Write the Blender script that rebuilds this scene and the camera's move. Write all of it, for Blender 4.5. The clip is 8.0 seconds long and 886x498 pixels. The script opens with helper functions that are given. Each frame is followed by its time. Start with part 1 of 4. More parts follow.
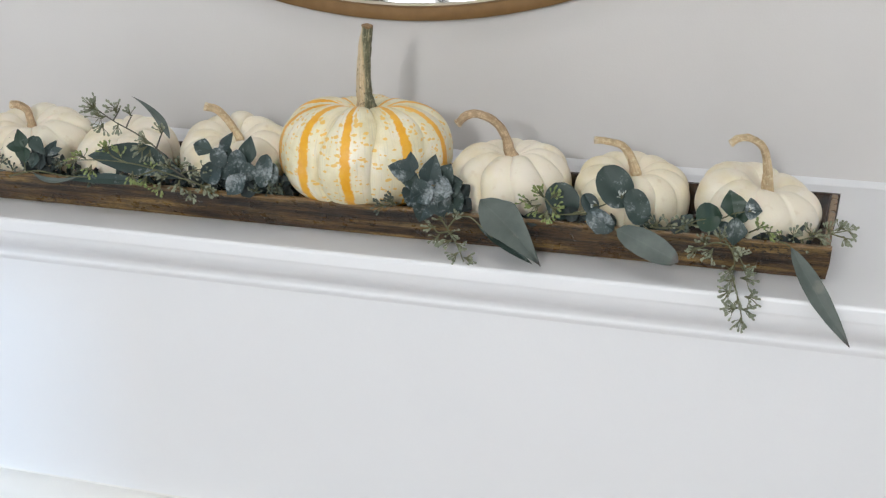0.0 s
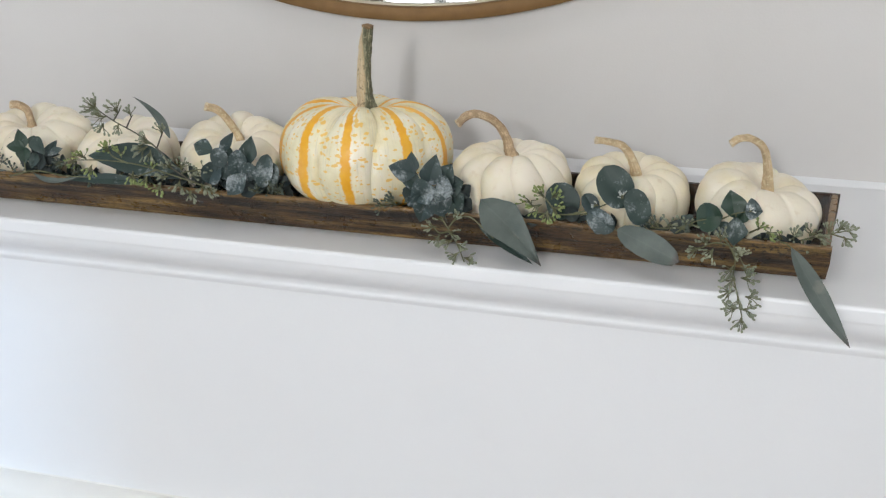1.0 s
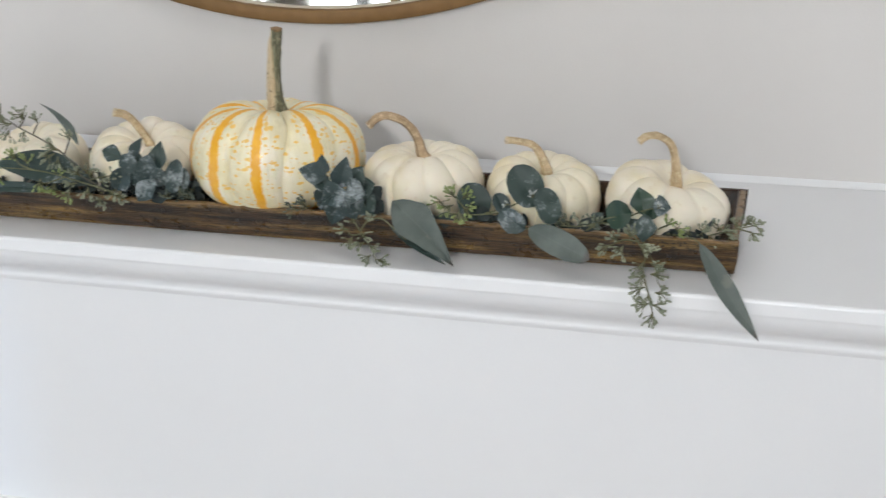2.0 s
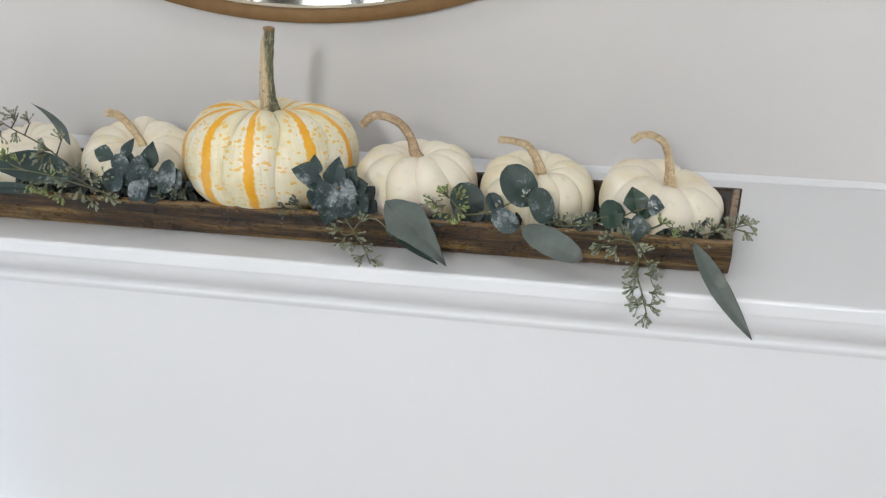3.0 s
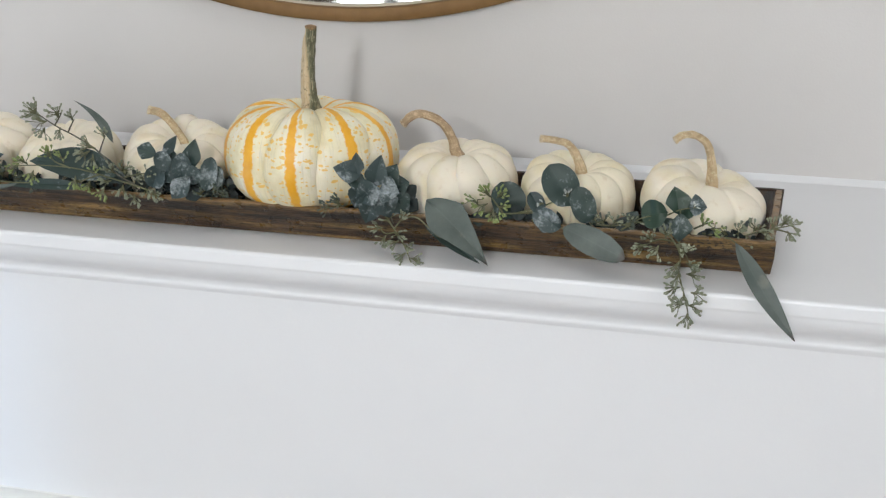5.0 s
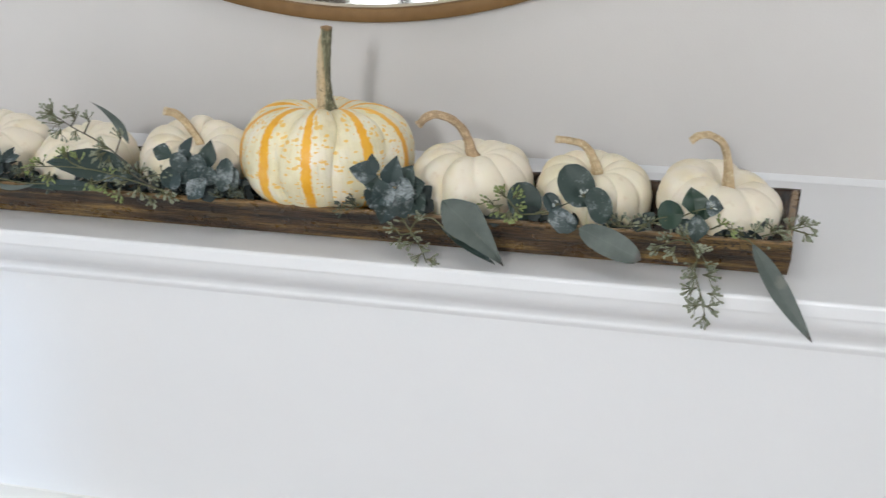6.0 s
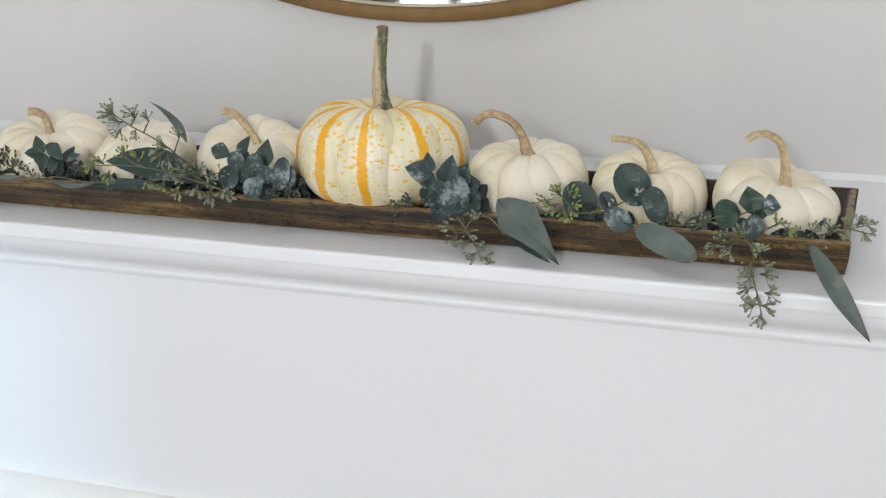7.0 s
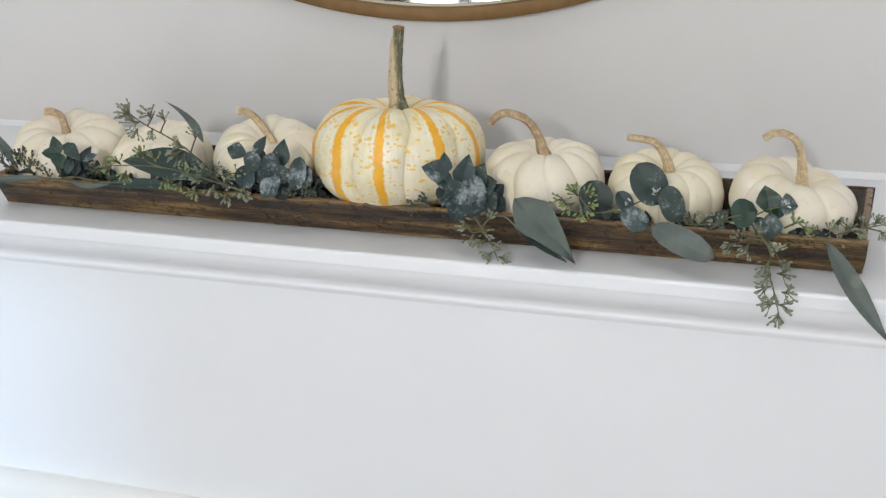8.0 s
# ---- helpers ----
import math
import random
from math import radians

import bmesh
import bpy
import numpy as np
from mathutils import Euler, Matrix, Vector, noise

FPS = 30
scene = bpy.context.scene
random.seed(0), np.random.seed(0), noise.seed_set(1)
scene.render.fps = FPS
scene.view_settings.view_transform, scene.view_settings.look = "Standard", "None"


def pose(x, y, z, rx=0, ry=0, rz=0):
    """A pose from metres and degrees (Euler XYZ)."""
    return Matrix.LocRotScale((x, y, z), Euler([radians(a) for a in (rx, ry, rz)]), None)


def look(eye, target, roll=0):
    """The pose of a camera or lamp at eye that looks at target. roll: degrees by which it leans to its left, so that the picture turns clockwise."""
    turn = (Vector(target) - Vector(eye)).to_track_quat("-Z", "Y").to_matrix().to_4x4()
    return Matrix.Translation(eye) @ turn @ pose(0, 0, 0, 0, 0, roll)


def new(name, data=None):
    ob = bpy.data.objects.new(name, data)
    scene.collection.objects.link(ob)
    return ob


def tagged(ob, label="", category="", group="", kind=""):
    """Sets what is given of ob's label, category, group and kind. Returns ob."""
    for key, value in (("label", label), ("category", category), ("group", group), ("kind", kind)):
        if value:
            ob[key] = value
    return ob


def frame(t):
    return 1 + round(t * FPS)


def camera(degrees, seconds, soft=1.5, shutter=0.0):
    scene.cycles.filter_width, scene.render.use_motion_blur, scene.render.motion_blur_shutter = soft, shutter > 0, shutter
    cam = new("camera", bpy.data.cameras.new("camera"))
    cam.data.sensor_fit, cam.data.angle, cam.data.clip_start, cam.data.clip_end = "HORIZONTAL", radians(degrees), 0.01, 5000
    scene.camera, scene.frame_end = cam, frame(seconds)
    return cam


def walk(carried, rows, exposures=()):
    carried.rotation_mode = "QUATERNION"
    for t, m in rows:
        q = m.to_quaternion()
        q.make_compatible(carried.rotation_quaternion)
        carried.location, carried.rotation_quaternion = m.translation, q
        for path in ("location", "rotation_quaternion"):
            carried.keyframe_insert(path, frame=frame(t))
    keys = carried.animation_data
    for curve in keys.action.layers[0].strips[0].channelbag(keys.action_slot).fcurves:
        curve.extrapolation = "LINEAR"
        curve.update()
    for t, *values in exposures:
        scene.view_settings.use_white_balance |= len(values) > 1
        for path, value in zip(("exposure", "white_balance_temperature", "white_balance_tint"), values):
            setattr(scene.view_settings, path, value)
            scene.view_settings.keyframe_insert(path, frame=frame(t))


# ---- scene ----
cam = camera(36.9, 8.0, soft=1.25, shutter=0.5)
# seconds, place, yaw, pitch, roll: a slow pan to and fro
ROWS = [
    (0.0, 0.4289, -1.2840, 1.7368, 18.889, -21.993, -1.520),
    (0.5, 0.4271, -1.2853, 1.7376, 18.877, -22.028, -1.467),
    (1.0, 0.4264, -1.2856, 1.7374, 18.756, -22.004, -1.466),
    (1.2, 0.4266, -1.2856, 1.7374, 18.698, -22.003, -1.461),
    (1.3, 0.4271, -1.2856, 1.7374, 18.573, -22.000, -1.450),
    (1.4, 0.4283, -1.2855, 1.7373, 18.239, -21.992, -1.421),
    (1.5, 0.4294, -1.2855, 1.7372, 17.922, -21.984, -1.393),
    (1.6, 0.4331, -1.2841, 1.7363, 17.265, -21.953, -1.393),
    (1.7, 0.4352, -1.2833, 1.7358, 16.907, -21.936, -1.393),
    (1.8, 0.4378, -1.2823, 1.7351, 16.435, -21.913, -1.394),
    (1.9, 0.4399, -1.2816, 1.7346, 16.077, -21.896, -1.394),
    (2.0, 0.4425, -1.2806, 1.7340, 15.616, -21.874, -1.394),
    (2.1, 0.4446, -1.2772, 1.7333, 15.196, -21.900, -1.309),
    (2.2, 0.4455, -1.2757, 1.7330, 15.016, -21.911, -1.272),
    (3.3, 0.4432, -1.2777, 1.7340, 15.502, -21.933, -1.477),
    (3.5, 0.4436, -1.2775, 1.7340, 15.446, -21.934, -1.459),
    (4.0, 0.4422, -1.2777, 1.7353, 15.533, -22.010, -1.457),
    (4.1, 0.4422, -1.2777, 1.7353, 15.533, -22.010, -1.457),
    (4.2, 0.4415, -1.2779, 1.7351, 15.617, -21.999, -1.468),
    (4.3, 0.4396, -1.2783, 1.7344, 15.851, -21.967, -1.500),
    (4.4, 0.4386, -1.2786, 1.7340, 15.968, -21.952, -1.516),
    (4.5, 0.4368, -1.2790, 1.7334, 16.182, -21.923, -1.545),
    (4.6, 0.4358, -1.2801, 1.7340, 16.445, -21.955, -1.546),
    (4.7, 0.4353, -1.2806, 1.7343, 16.557, -21.969, -1.546),
    (5.8, 0.4319, -1.2799, 1.7351, 17.170, -21.950, -1.800),
    (5.9, 0.4319, -1.2799, 1.7351, 17.202, -21.951, -1.808),
    (6.0, 0.4319, -1.2799, 1.7351, 17.381, -21.956, -1.855),
    (6.1, 0.4307, -1.2824, 1.7350, 18.105, -21.919, -2.095),
    (6.2, 0.4305, -1.2829, 1.7349, 18.235, -21.913, -2.139),
    (6.4, 0.4303, -1.2834, 1.7349, 18.376, -21.905, -2.186),
    (6.5, 0.4303, -1.2834, 1.7349, 18.386, -21.905, -2.189),
    (6.6, 0.4302, -1.2835, 1.7349, 18.410, -21.905, -2.196),
    (6.7, 0.4301, -1.2836, 1.7350, 18.452, -21.906, -2.209),
    (6.8, 0.4269, -1.2862, 1.7368, 19.512, -21.925, -2.525),
    (6.9, 0.4268, -1.2863, 1.7368, 19.536, -21.925, -2.533),
    (7.0, 0.4267, -1.2864, 1.7369, 19.578, -21.926, -2.545),
    (7.1, 0.4254, -1.2871, 1.7372, 19.777, -21.933, -2.615),
    (7.2, 0.4223, -1.2887, 1.7378, 20.222, -21.949, -2.770),
    (7.3, 0.4218, -1.2889, 1.7379, 20.297, -21.951, -2.797),
    (7.4, 0.4217, -1.2890, 1.7379, 20.309, -21.952, -2.801),
    (7.5, 0.4213, -1.2892, 1.7380, 20.373, -21.954, -2.823),
    (7.7, 0.4213, -1.2892, 1.7381, 20.349, -21.958, -2.821),
    (7.8, 0.4214, -1.2891, 1.7385, 20.226, -21.977, -2.808),
    (7.9, 0.4214, -1.2891, 1.7388, 20.151, -21.988, -2.800),
    (8.0, 0.4215, -1.2890, 1.7392, 20.031, -22.007, -2.788),
]


def aimed(x, y, z, yaw, pitch, roll):
    return pose(x, y, z, 90 + pitch, 0, yaw) @ pose(0, 0, 0, 0, 0, roll)


walk(cam, [(t, aimed(*r)) for t, *r in ROWS])

# ---- light ----
EXPOSURE = 0.065
scene.view_settings.exposure = EXPOSURE
world = bpy.data.worlds.new("sky")
scene.world = world
world.use_nodes = True
wn = world.node_tree
sky = wn.nodes.new("ShaderNodeTexSky")
sky.sky_type, sky.sun_disc, sky.sun_elevation, sky.sun_rotation = "NISHITA", False, radians(35), radians(200)
wn.nodes["Background"].inputs["Strength"].default_value = 0.12
wn.links.new(sky.outputs["Color"], wn.nodes["Background"].inputs["Color"])


def area_lamp(name, eye, target, wide, high, watts, colour):
    data = bpy.data.lights.new(name, "AREA")
    data.shape, data.size, data.size_y, data.energy, data.color = "RECTANGLE", wide, high, watts, colour
    ob = new(name, data)
    ob.matrix_world = look(eye, target)
    return ob


# daylight standing in the openings of the wall behind the camera and of the side wall
area_lamp("transom_daylight", (0.42, -3.16, 2.46), (0.0, -0.2, 1.36), 0.21, 0.26, 34, (0.965, 0.98, 0.985))
area_lamp("door_daylight", (-1.1, -3.42, 1.12), (-0.9, 0.0, 1.15), 1.15, 1.9, 21, (0.945, 0.97, 1.0))
area_lamp("side_daylight", (-2.36, -1.4, 0.72), (-0.4, -0.28, 1.1), 1.5, 1.0, 11, (0.48, 0.72, 1.0))
# overhead fill from an unseen source, assumed from glints high on the pumpkins
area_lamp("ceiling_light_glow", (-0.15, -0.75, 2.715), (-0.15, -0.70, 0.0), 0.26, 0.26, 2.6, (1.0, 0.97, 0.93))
# fill lamp added on the right to even out the level, no source seen
area_lamp("right_daylight", (2.36, -1.5, 1.85), (0.2, -0.3, 1.3), 1.2, 1.5, 10.5, (0.93, 0.96, 1.0))
# blue lamp added outside, shining down through the glazed door onto the mantel's end
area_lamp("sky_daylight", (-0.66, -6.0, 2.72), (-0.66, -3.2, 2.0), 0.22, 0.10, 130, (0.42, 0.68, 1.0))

# ---- materials ----


def material(name, rough=0.5, metal=0.0, coat=0.0):
    m = bpy.data.materials.new(name)
    m.use_nodes = True
    n = m.node_tree
    b = n.nodes["Principled BSDF"]
    b.inputs["Roughness"].default_value = rough
    b.inputs["Metallic"].default_value = metal
    b.inputs["Coat Weight"].default_value = coat
    return m, n, b


def node(n, kind, **inputs):
    x = n.nodes.new(kind)
    for k, v in inputs.items():
        x.inputs[k].default_value = v
    return x


def coords(n, scale=(1, 1, 1)):
    c = n.nodes.new("ShaderNodeTexCoord")
    mp = n.nodes.new("ShaderNodeMapping")
    mp.inputs["Scale"].default_value = scale
    n.links.new(c.outputs["Object"], mp.inputs["Vector"])
    return mp.outputs["Vector"]


def noise_tex(n, vec, scale, detail=4.0, rough=0.55):
    x = node(n, "ShaderNodeTexNoise", Scale=scale, Detail=detail, Roughness=rough)
    n.links.new(vec, x.inputs["Vector"])
    return x.outputs["Fac"]


def ramp(n, fac, *stops):
    r = n.nodes.new("ShaderNodeValToRGB")
    while len(r.color_ramp.elements) < len(stops):
        r.color_ramp.elements.new(0.5)
    for e, (p, c) in zip(r.color_ramp.elements, stops):
        e.position, e.color = p, (*c, 1)
    n.links.new(fac, r.inputs["Fac"])
    return r.outputs["Color"]


def mixed(n, fac, a, b, kind="MIX"):
    m = n.nodes.new("ShaderNodeMix")
    m.data_type, m.blend_type = "RGBA", kind
    if isinstance(fac, float):
        m.inputs["Factor"].default_value = fac
    else:
        n.links.new(fac, m.inputs["Factor"])
    for sock, v in (("A", a), ("B", b)):
        sock = [s for s in m.inputs if s.name == sock and s.type == "RGBA"][0]
        if isinstance(v, tuple):
            sock.default_value = (*v, 1)
        else:
            n.links.new(v, sock)
    return [o for o in m.outputs if o.type == "RGBA"][0]


def calc(n, op, a, b=0.0, c=0.0):
    m = n.nodes.new("ShaderNodeMath")
    m.operation = op
    for sock, v in zip(m.inputs, (a, b, c)):
        if isinstance(v, (int, float)):
            sock.default_value = v
        else:
            n.links.new(v, sock)
    return m.outputs["Value"]


def bump(n, b, height, strength=0.2, distance=0.001):
    x = node(n, "ShaderNodeBump", Strength=strength, Distance=distance)
    n.links.new(height, x.inputs["Height"])
    n.links.new(x.outputs["Normal"], b.inputs["Normal"])


def base(n, b, colour):
    n.links.new(colour, b.inputs["Base Color"])


def painted(name, colour, rough, stipple, worn=0.03):
    m, n, b = material(name, rough)
    v = coords(n)
    big = noise_tex(n, v, 2.3, 5)
    low = tuple(c * (1 - worn) for c in colour)
    high = tuple(min(1, c * (1 + worn)) for c in colour)
    base(n, b, ramp(n, big, (0.3, low), (0.7, high)))
    fine = noise_tex(n, v, 420, 2)
    mid = noise_tex(n, v, 34, 3)
    bump(n, b, calc(n, "ADD", fine, calc(n, "MULTIPLY", mid, 1.5)), stipple, 0.0006)
    return m


WALL = painted("greige_wall_paint", (0.621, 0.600, 0.582), 0.75, 0.25)
WHITE = painted("white_semigloss_paint", (0.778, 0.785, 0.797), 0.33, 0.12, 0.015)
CREAM = painted("cream_white_trim_paint", (0.745, 0.735, 0.705), 0.4, 0.12, 0.02)
CEILING = painted("ceiling_paint", (0.82, 0.82, 0.81), 0.85, 0.2)


def floor_wood():
    m, n, b = material("oak_floor", 0.4)
    g = noise_tex(n, coords(n, (14, 1.2, 1)), 6, 6)
    base(n, b, ramp(n, g, (0.3, (0.16, 0.10, 0.06)), (0.7, (0.30, 0.20, 0.12))))
    return m


FLOOR = floor_wood()


def stained_wood():
    m, n, b = material("dark_stained_wood", 0.36, 0, 0.15)
    v = coords(n, (1, 1, 1))
    grain = noise_tex(n, coords(n, (1.5, 22, 22)), 5, 8, 0.60)
    fine = noise_tex(n, coords(n, (14, 300, 300)), 4, 5)
    knots = noise_tex(n, coords(n, (14, 44, 44)), 1.3, 3)
    col = ramp(n, grain, (0.37, (0.010, 0.006, 0.004)), (0.46, (0.056, 0.030, 0.014)), (0.54, (0.118, 0.069, 0.026)), (0.64, (0.27, 0.175, 0.060)))
    dark = ramp(n, fine, (0.38, (0.30, 0.28, 0.27)), (0.56, (1.1, 1.08, 1.05)))
    col = mixed(n, 0.65, col, dark, "MULTIPLY")
    pores = noise_tex(n, coords(n, (60, 150, 150)), 3, 4, 0.7)
    col = mixed(n, ramp(n, pores, (0.54, (0, 0, 0)), (0.62, (0.65,) * 3)), col, (0.008, 0.005, 0.003))
    blot = ramp(n, knots, (0.36, (0.42, 0.40, 0.40)), (0.58, (1.15, 1.1, 1.0)))
    col = mixed(n, 0.8, col, blot, "MULTIPLY")
    sep = n.nodes.new("ShaderNodeSeparateXYZ")
    n.links.new(v, sep.inputs["Vector"])
    # rim coloured lighter for light on its top, broken like wear; golden foot edge
    edge = ramp(n, sep.outputs["Z"], (0.0, (0.5,) * 3), (0.0012, (0, 0, 0)), (0.0318, (0, 0, 0)), (0.0345, (0.75,) * 3))
    edge_lift = calc(n, "MULTIPLY", edge, ramp(n, noise_tex(n, coords(n, (40, 90, 90)), 1.5, 5), (0.30, (0.30,) * 3), (0.55, (1, 1, 1))))
    fleck = ramp(n, noise_tex(n, coords(n, (130, 170, 170)), 2.2, 3), (0.53, (0, 0, 0)), (0.60, (0.9,) * 3))
    patch = ramp(n, noise_tex(n, coords(n, (9, 30, 60)), 1.0, 2), (0.46, (0, 0, 0)), (0.58, (1, 1, 1)))
    col = mixed(n, calc(n, "MULTIPLY", fleck, patch), col, (0.010, 0.007, 0.006))
    base(n, b, mixed(n, edge_lift, col, (0.30, 0.185, 0.085)))
    n.links.new(ramp(n, noise_tex(n, v, 90, 3), (0.3, (0.22,) * 3), (0.7, (0.46,) * 3)), b.inputs["Roughness"])
    bump(n, b, calc(n, "ADD", grain, fine), 0.5, 0.0012)
    return m


WOOD = stained_wood()


# glossy inner wood, its colour taken down to include the shade inside the tray
def shaded_lacquer():
    m, n, b = material("shaded_lacquered_wood", 0.30)
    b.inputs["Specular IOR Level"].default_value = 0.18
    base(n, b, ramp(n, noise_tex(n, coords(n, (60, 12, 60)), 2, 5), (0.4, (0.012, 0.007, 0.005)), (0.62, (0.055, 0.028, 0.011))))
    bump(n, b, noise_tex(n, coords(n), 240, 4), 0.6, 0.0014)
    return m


SHADED_LACQUER = shaded_lacquer()


def gilt():
    m, n, b = material("brushed_brass_frame", 0.5, 0.25)
    v = coords(n)
    base(n, b, ramp(n, noise_tex(n, v, 60, 5), (0.3, (0.175, 0.092, 0.029)), (0.7, (0.215, 0.118, 0.040))))
    bump(n, b, noise_tex(n, v, 500, 3), 0.15, 0.0005)
    return m


GILT = gilt()
LIP = painted("pale_brass_lip", (0.46, 0.40, 0.31), 0.45, 0.05)
MIRROR, mn, mb = material("mirror_silver", 0.045, 1.0)
mb.inputs["Base Color"].default_value = (0.9, 0.91, 0.9, 1)


def pumpkin_white(name, tint):
    m, n, b = material(name, 0.54, 0, 0.03)
    v = coords(n)
    big = noise_tex(n, v, 22, 5)
    c = ramp(n, big, (0.25, tuple(x * y for x, y in zip(tint, (0.90, 0.85, 0.66)))), (0.5, tint), (0.75, tuple(min(0.9, x * 1.05) for x in tint)))
    spots = noise_tex(n, v, 130, 4)
    c = mixed(n, ramp(n, spots, (0.60, (0, 0, 0)), (0.74, (0.40,) * 3)), c, (0.60, 0.47, 0.31))
    base(n, b, c)
    b.inputs["Subsurface Weight"].default_value = 0.12
    b.inputs["Subsurface Radius"].default_value = (0.006, 0.004, 0.002)
    bump(n, b, calc(n, "ADD", noise_tex(n, v, 260, 4), calc(n, "MULTIPLY", big, 2.0)), 0.34, 0.0010)
    return m


SKIN = pumpkin_white("white_pumpkin_skin", (0.785, 0.720, 0.588))
SKIN_WARM = pumpkin_white("ivory_pumpkin_skin", (0.772, 0.705, 0.548))


def pumpkin_striped(count, phase):
    m, n, b = material("striped_pumpkin_skin", 0.40, 0, 0.12)
    tc = n.nodes.new("ShaderNodeTexCoord")
    sep = n.nodes.new("ShaderNodeSeparateXYZ")
    n.links.new(tc.outputs["Object"], sep.inputs["Vector"])
    v = tc.outputs["Object"]
    angle = calc(n, "ARCTAN2", sep.outputs["Y"], sep.outputs["X"])
    wob = calc(n, "MULTIPLY", calc(n, "SUBTRACT", noise_tex(n, v, 26, 2), 0.5), 0.15)
    rag = calc(n, "MULTIPLY", calc(n, "SUBTRACT", noise_tex(n, v, 240, 3, 0.7), 0.5), 0.13)
    turns = calc(n, "ADD", calc(n, "MULTIPLY_ADD", angle, count / (2 * math.pi), phase), wob)
    # one stripe stands closer to its neighbour than the rest
    off = calc(n, "MULTIPLY", calc(n, "ADD", angle, 1.36), 3.5)
    turns = calc(n, "MULTIPLY_ADD", calc(n, "EXPONENT", calc(n, "MULTIPLY", calc(n, "MULTIPLY", off, off), -1.0)), 0.137, turns)
    near = calc(n, "ABSOLUTE", calc(n, "SUBTRACT", calc(n, "FRACT", turns), 0.5))
    edge = calc(n, "ADD", near, rag)
    stripe = ramp(n, edge, (0.082, (1, 1, 1)), (0.108, (0, 0, 0)))
    # short dashes of orange, laid crosswise
    comb = n.nodes.new("ShaderNodeCombineXYZ")
    n.links.new(calc(n, "MULTIPLY", angle, 14.0), comb.inputs["X"])
    n.links.new(calc(n, "MULTIPLY", sep.outputs["Z"], 350.0), comb.inputs["Y"])
    cells = node(n, "ShaderNodeTexVoronoi", Scale=1.0, Randomness=0.9)
    n.links.new(comb.outputs["Vector"], cells.inputs["Vector"])
    pick = n.nodes.new("ShaderNodeSeparateColor")
    n.links.new(cells.outputs["Color"], pick.inputs["Color"])
    lean = calc(n, "MULTIPLY_ADD", sep.outputs["Z"], -5.0, noise_tex(n, v, 30, 2))
    chosen = calc(n, "GREATER_THAN", calc(n, "ADD", pick.outputs["Red"], calc(n, "MULTIPLY", lean, 0.9)), 0.77)
    grain = calc(n, "MULTIPLY", calc(n, "SUBTRACT", noise_tex(n, v, 330, 3), 0.5), 0.9)
    small = calc(n, "MULTIPLY_ADD", pick.outputs["Green"], 0.50, 0.08)
    inside = calc(n, "LESS_THAN", calc(n, "ADD", cells.outputs["Distance"], grain), small)
    dashes = calc(n, "MULTIPLY", calc(n, "MULTIPLY", chosen, inside), 0.88)
    skin = ramp(n, noise_tex(n, v, 34, 5), (0.3, (0.66, 0.57, 0.33)), (0.5, (0.79, 0.715, 0.49)), (0.66, (0.84, 0.78, 0.64)))
    green = ramp(n, noise_tex(n, v, 70, 4), (0.6, (0, 0, 0)), (0.75, (0.4,) * 3))
    skin = mixed(n, green, skin, (0.62, 0.60, 0.30))
    thread = n.nodes.new("ShaderNodeCombineXYZ")
    n.links.new(calc(n, "MULTIPLY", angle, 34.0), thread.inputs["X"])
    n.links.new(calc(n, "MULTIPLY", sep.outputs["Z"], 22.0), thread.inputs["Y"])
    lines = ramp(n, noise_tex(n, thread.outputs["Vector"], 1.5, 4, 0.6), (0.52, (0, 0, 0)), (0.72, (0.55,) * 3))
    skin = mixed(n, lines, skin, (0.55, 0.52, 0.40))
    orange = ramp(n, noise_tex(n, v, 90, 4), (0.3, (0.76, 0.35, 0.014)), (0.7, (0.84, 0.45, 0.032)))
    c = mixed(n, dashes, skin, (0.80, 0.50, 0.095))
    base(n, b, mixed(n, stripe, c, orange))
    b.inputs["Subsurface Weight"].default_value = 0.08
    b.inputs["Subsurface Radius"].default_value = (0.006, 0.004, 0.002)
    bump(n, b, calc(n, "ADD", noise_tex(n, v, 120, 5), calc(n, "MULTIPLY", noise_tex(n, v, 45, 2), 1.6)), 0.42, 0.0016)
    return m


STRIPED = pumpkin_striped(10, 0.62)


def along(n, scale):
    """Coordinates that run round (u) and along (v) a stem or leaf."""
    c = n.nodes.new("ShaderNodeUVMap")
    mp = n.nodes.new("ShaderNodeMapping")
    mp.inputs["Scale"].default_value = scale
    n.links.new(c.outputs["UV"], mp.inputs["Vector"])
    return mp.outputs["Vector"]


def dry_stem(name, low, high):
    m, n, b = material(name, 0.72)
    g = noise_tex(n, along(n, (14, 2.5, 1)), 1.6, 6, 0.65)
    c = ramp(n, g, (0.30, low), (0.68, high))
    stain = ramp(n, noise_tex(n, coords(n), 110, 5), (0.48, (0, 0, 0)), (0.70, (0.6,) * 3))
    c = mixed(n, stain, c, tuple(x * 0.55 for x in low))
    scurf = noise_tex(n, coords(n), 300, 5, 0.7)
    c = mixed(n, ramp(n, scurf, (0.52, (0, 0, 0)), (0.64, (0.6,) * 3)), c, tuple(min(0.8, x * 1.3) for x in high))
    base(n, b, c)
    bump(n, b, calc(n, "ADD", g, scurf), 0.8, 0.0014)
    return m


STEM_TAN = dry_stem("dry_tan_stem", (0.32, 0.20, 0.105), (0.62, 0.47, 0.30))
STEM_CREAM = dry_stem("dry_cream_stem", (0.47, 0.315, 0.165), (0.70, 0.56, 0.36))

STEM_BROWN = dry_stem("brown_stem_end", (0.16, 0.09, 0.04), (0.36, 0.23, 0.11))
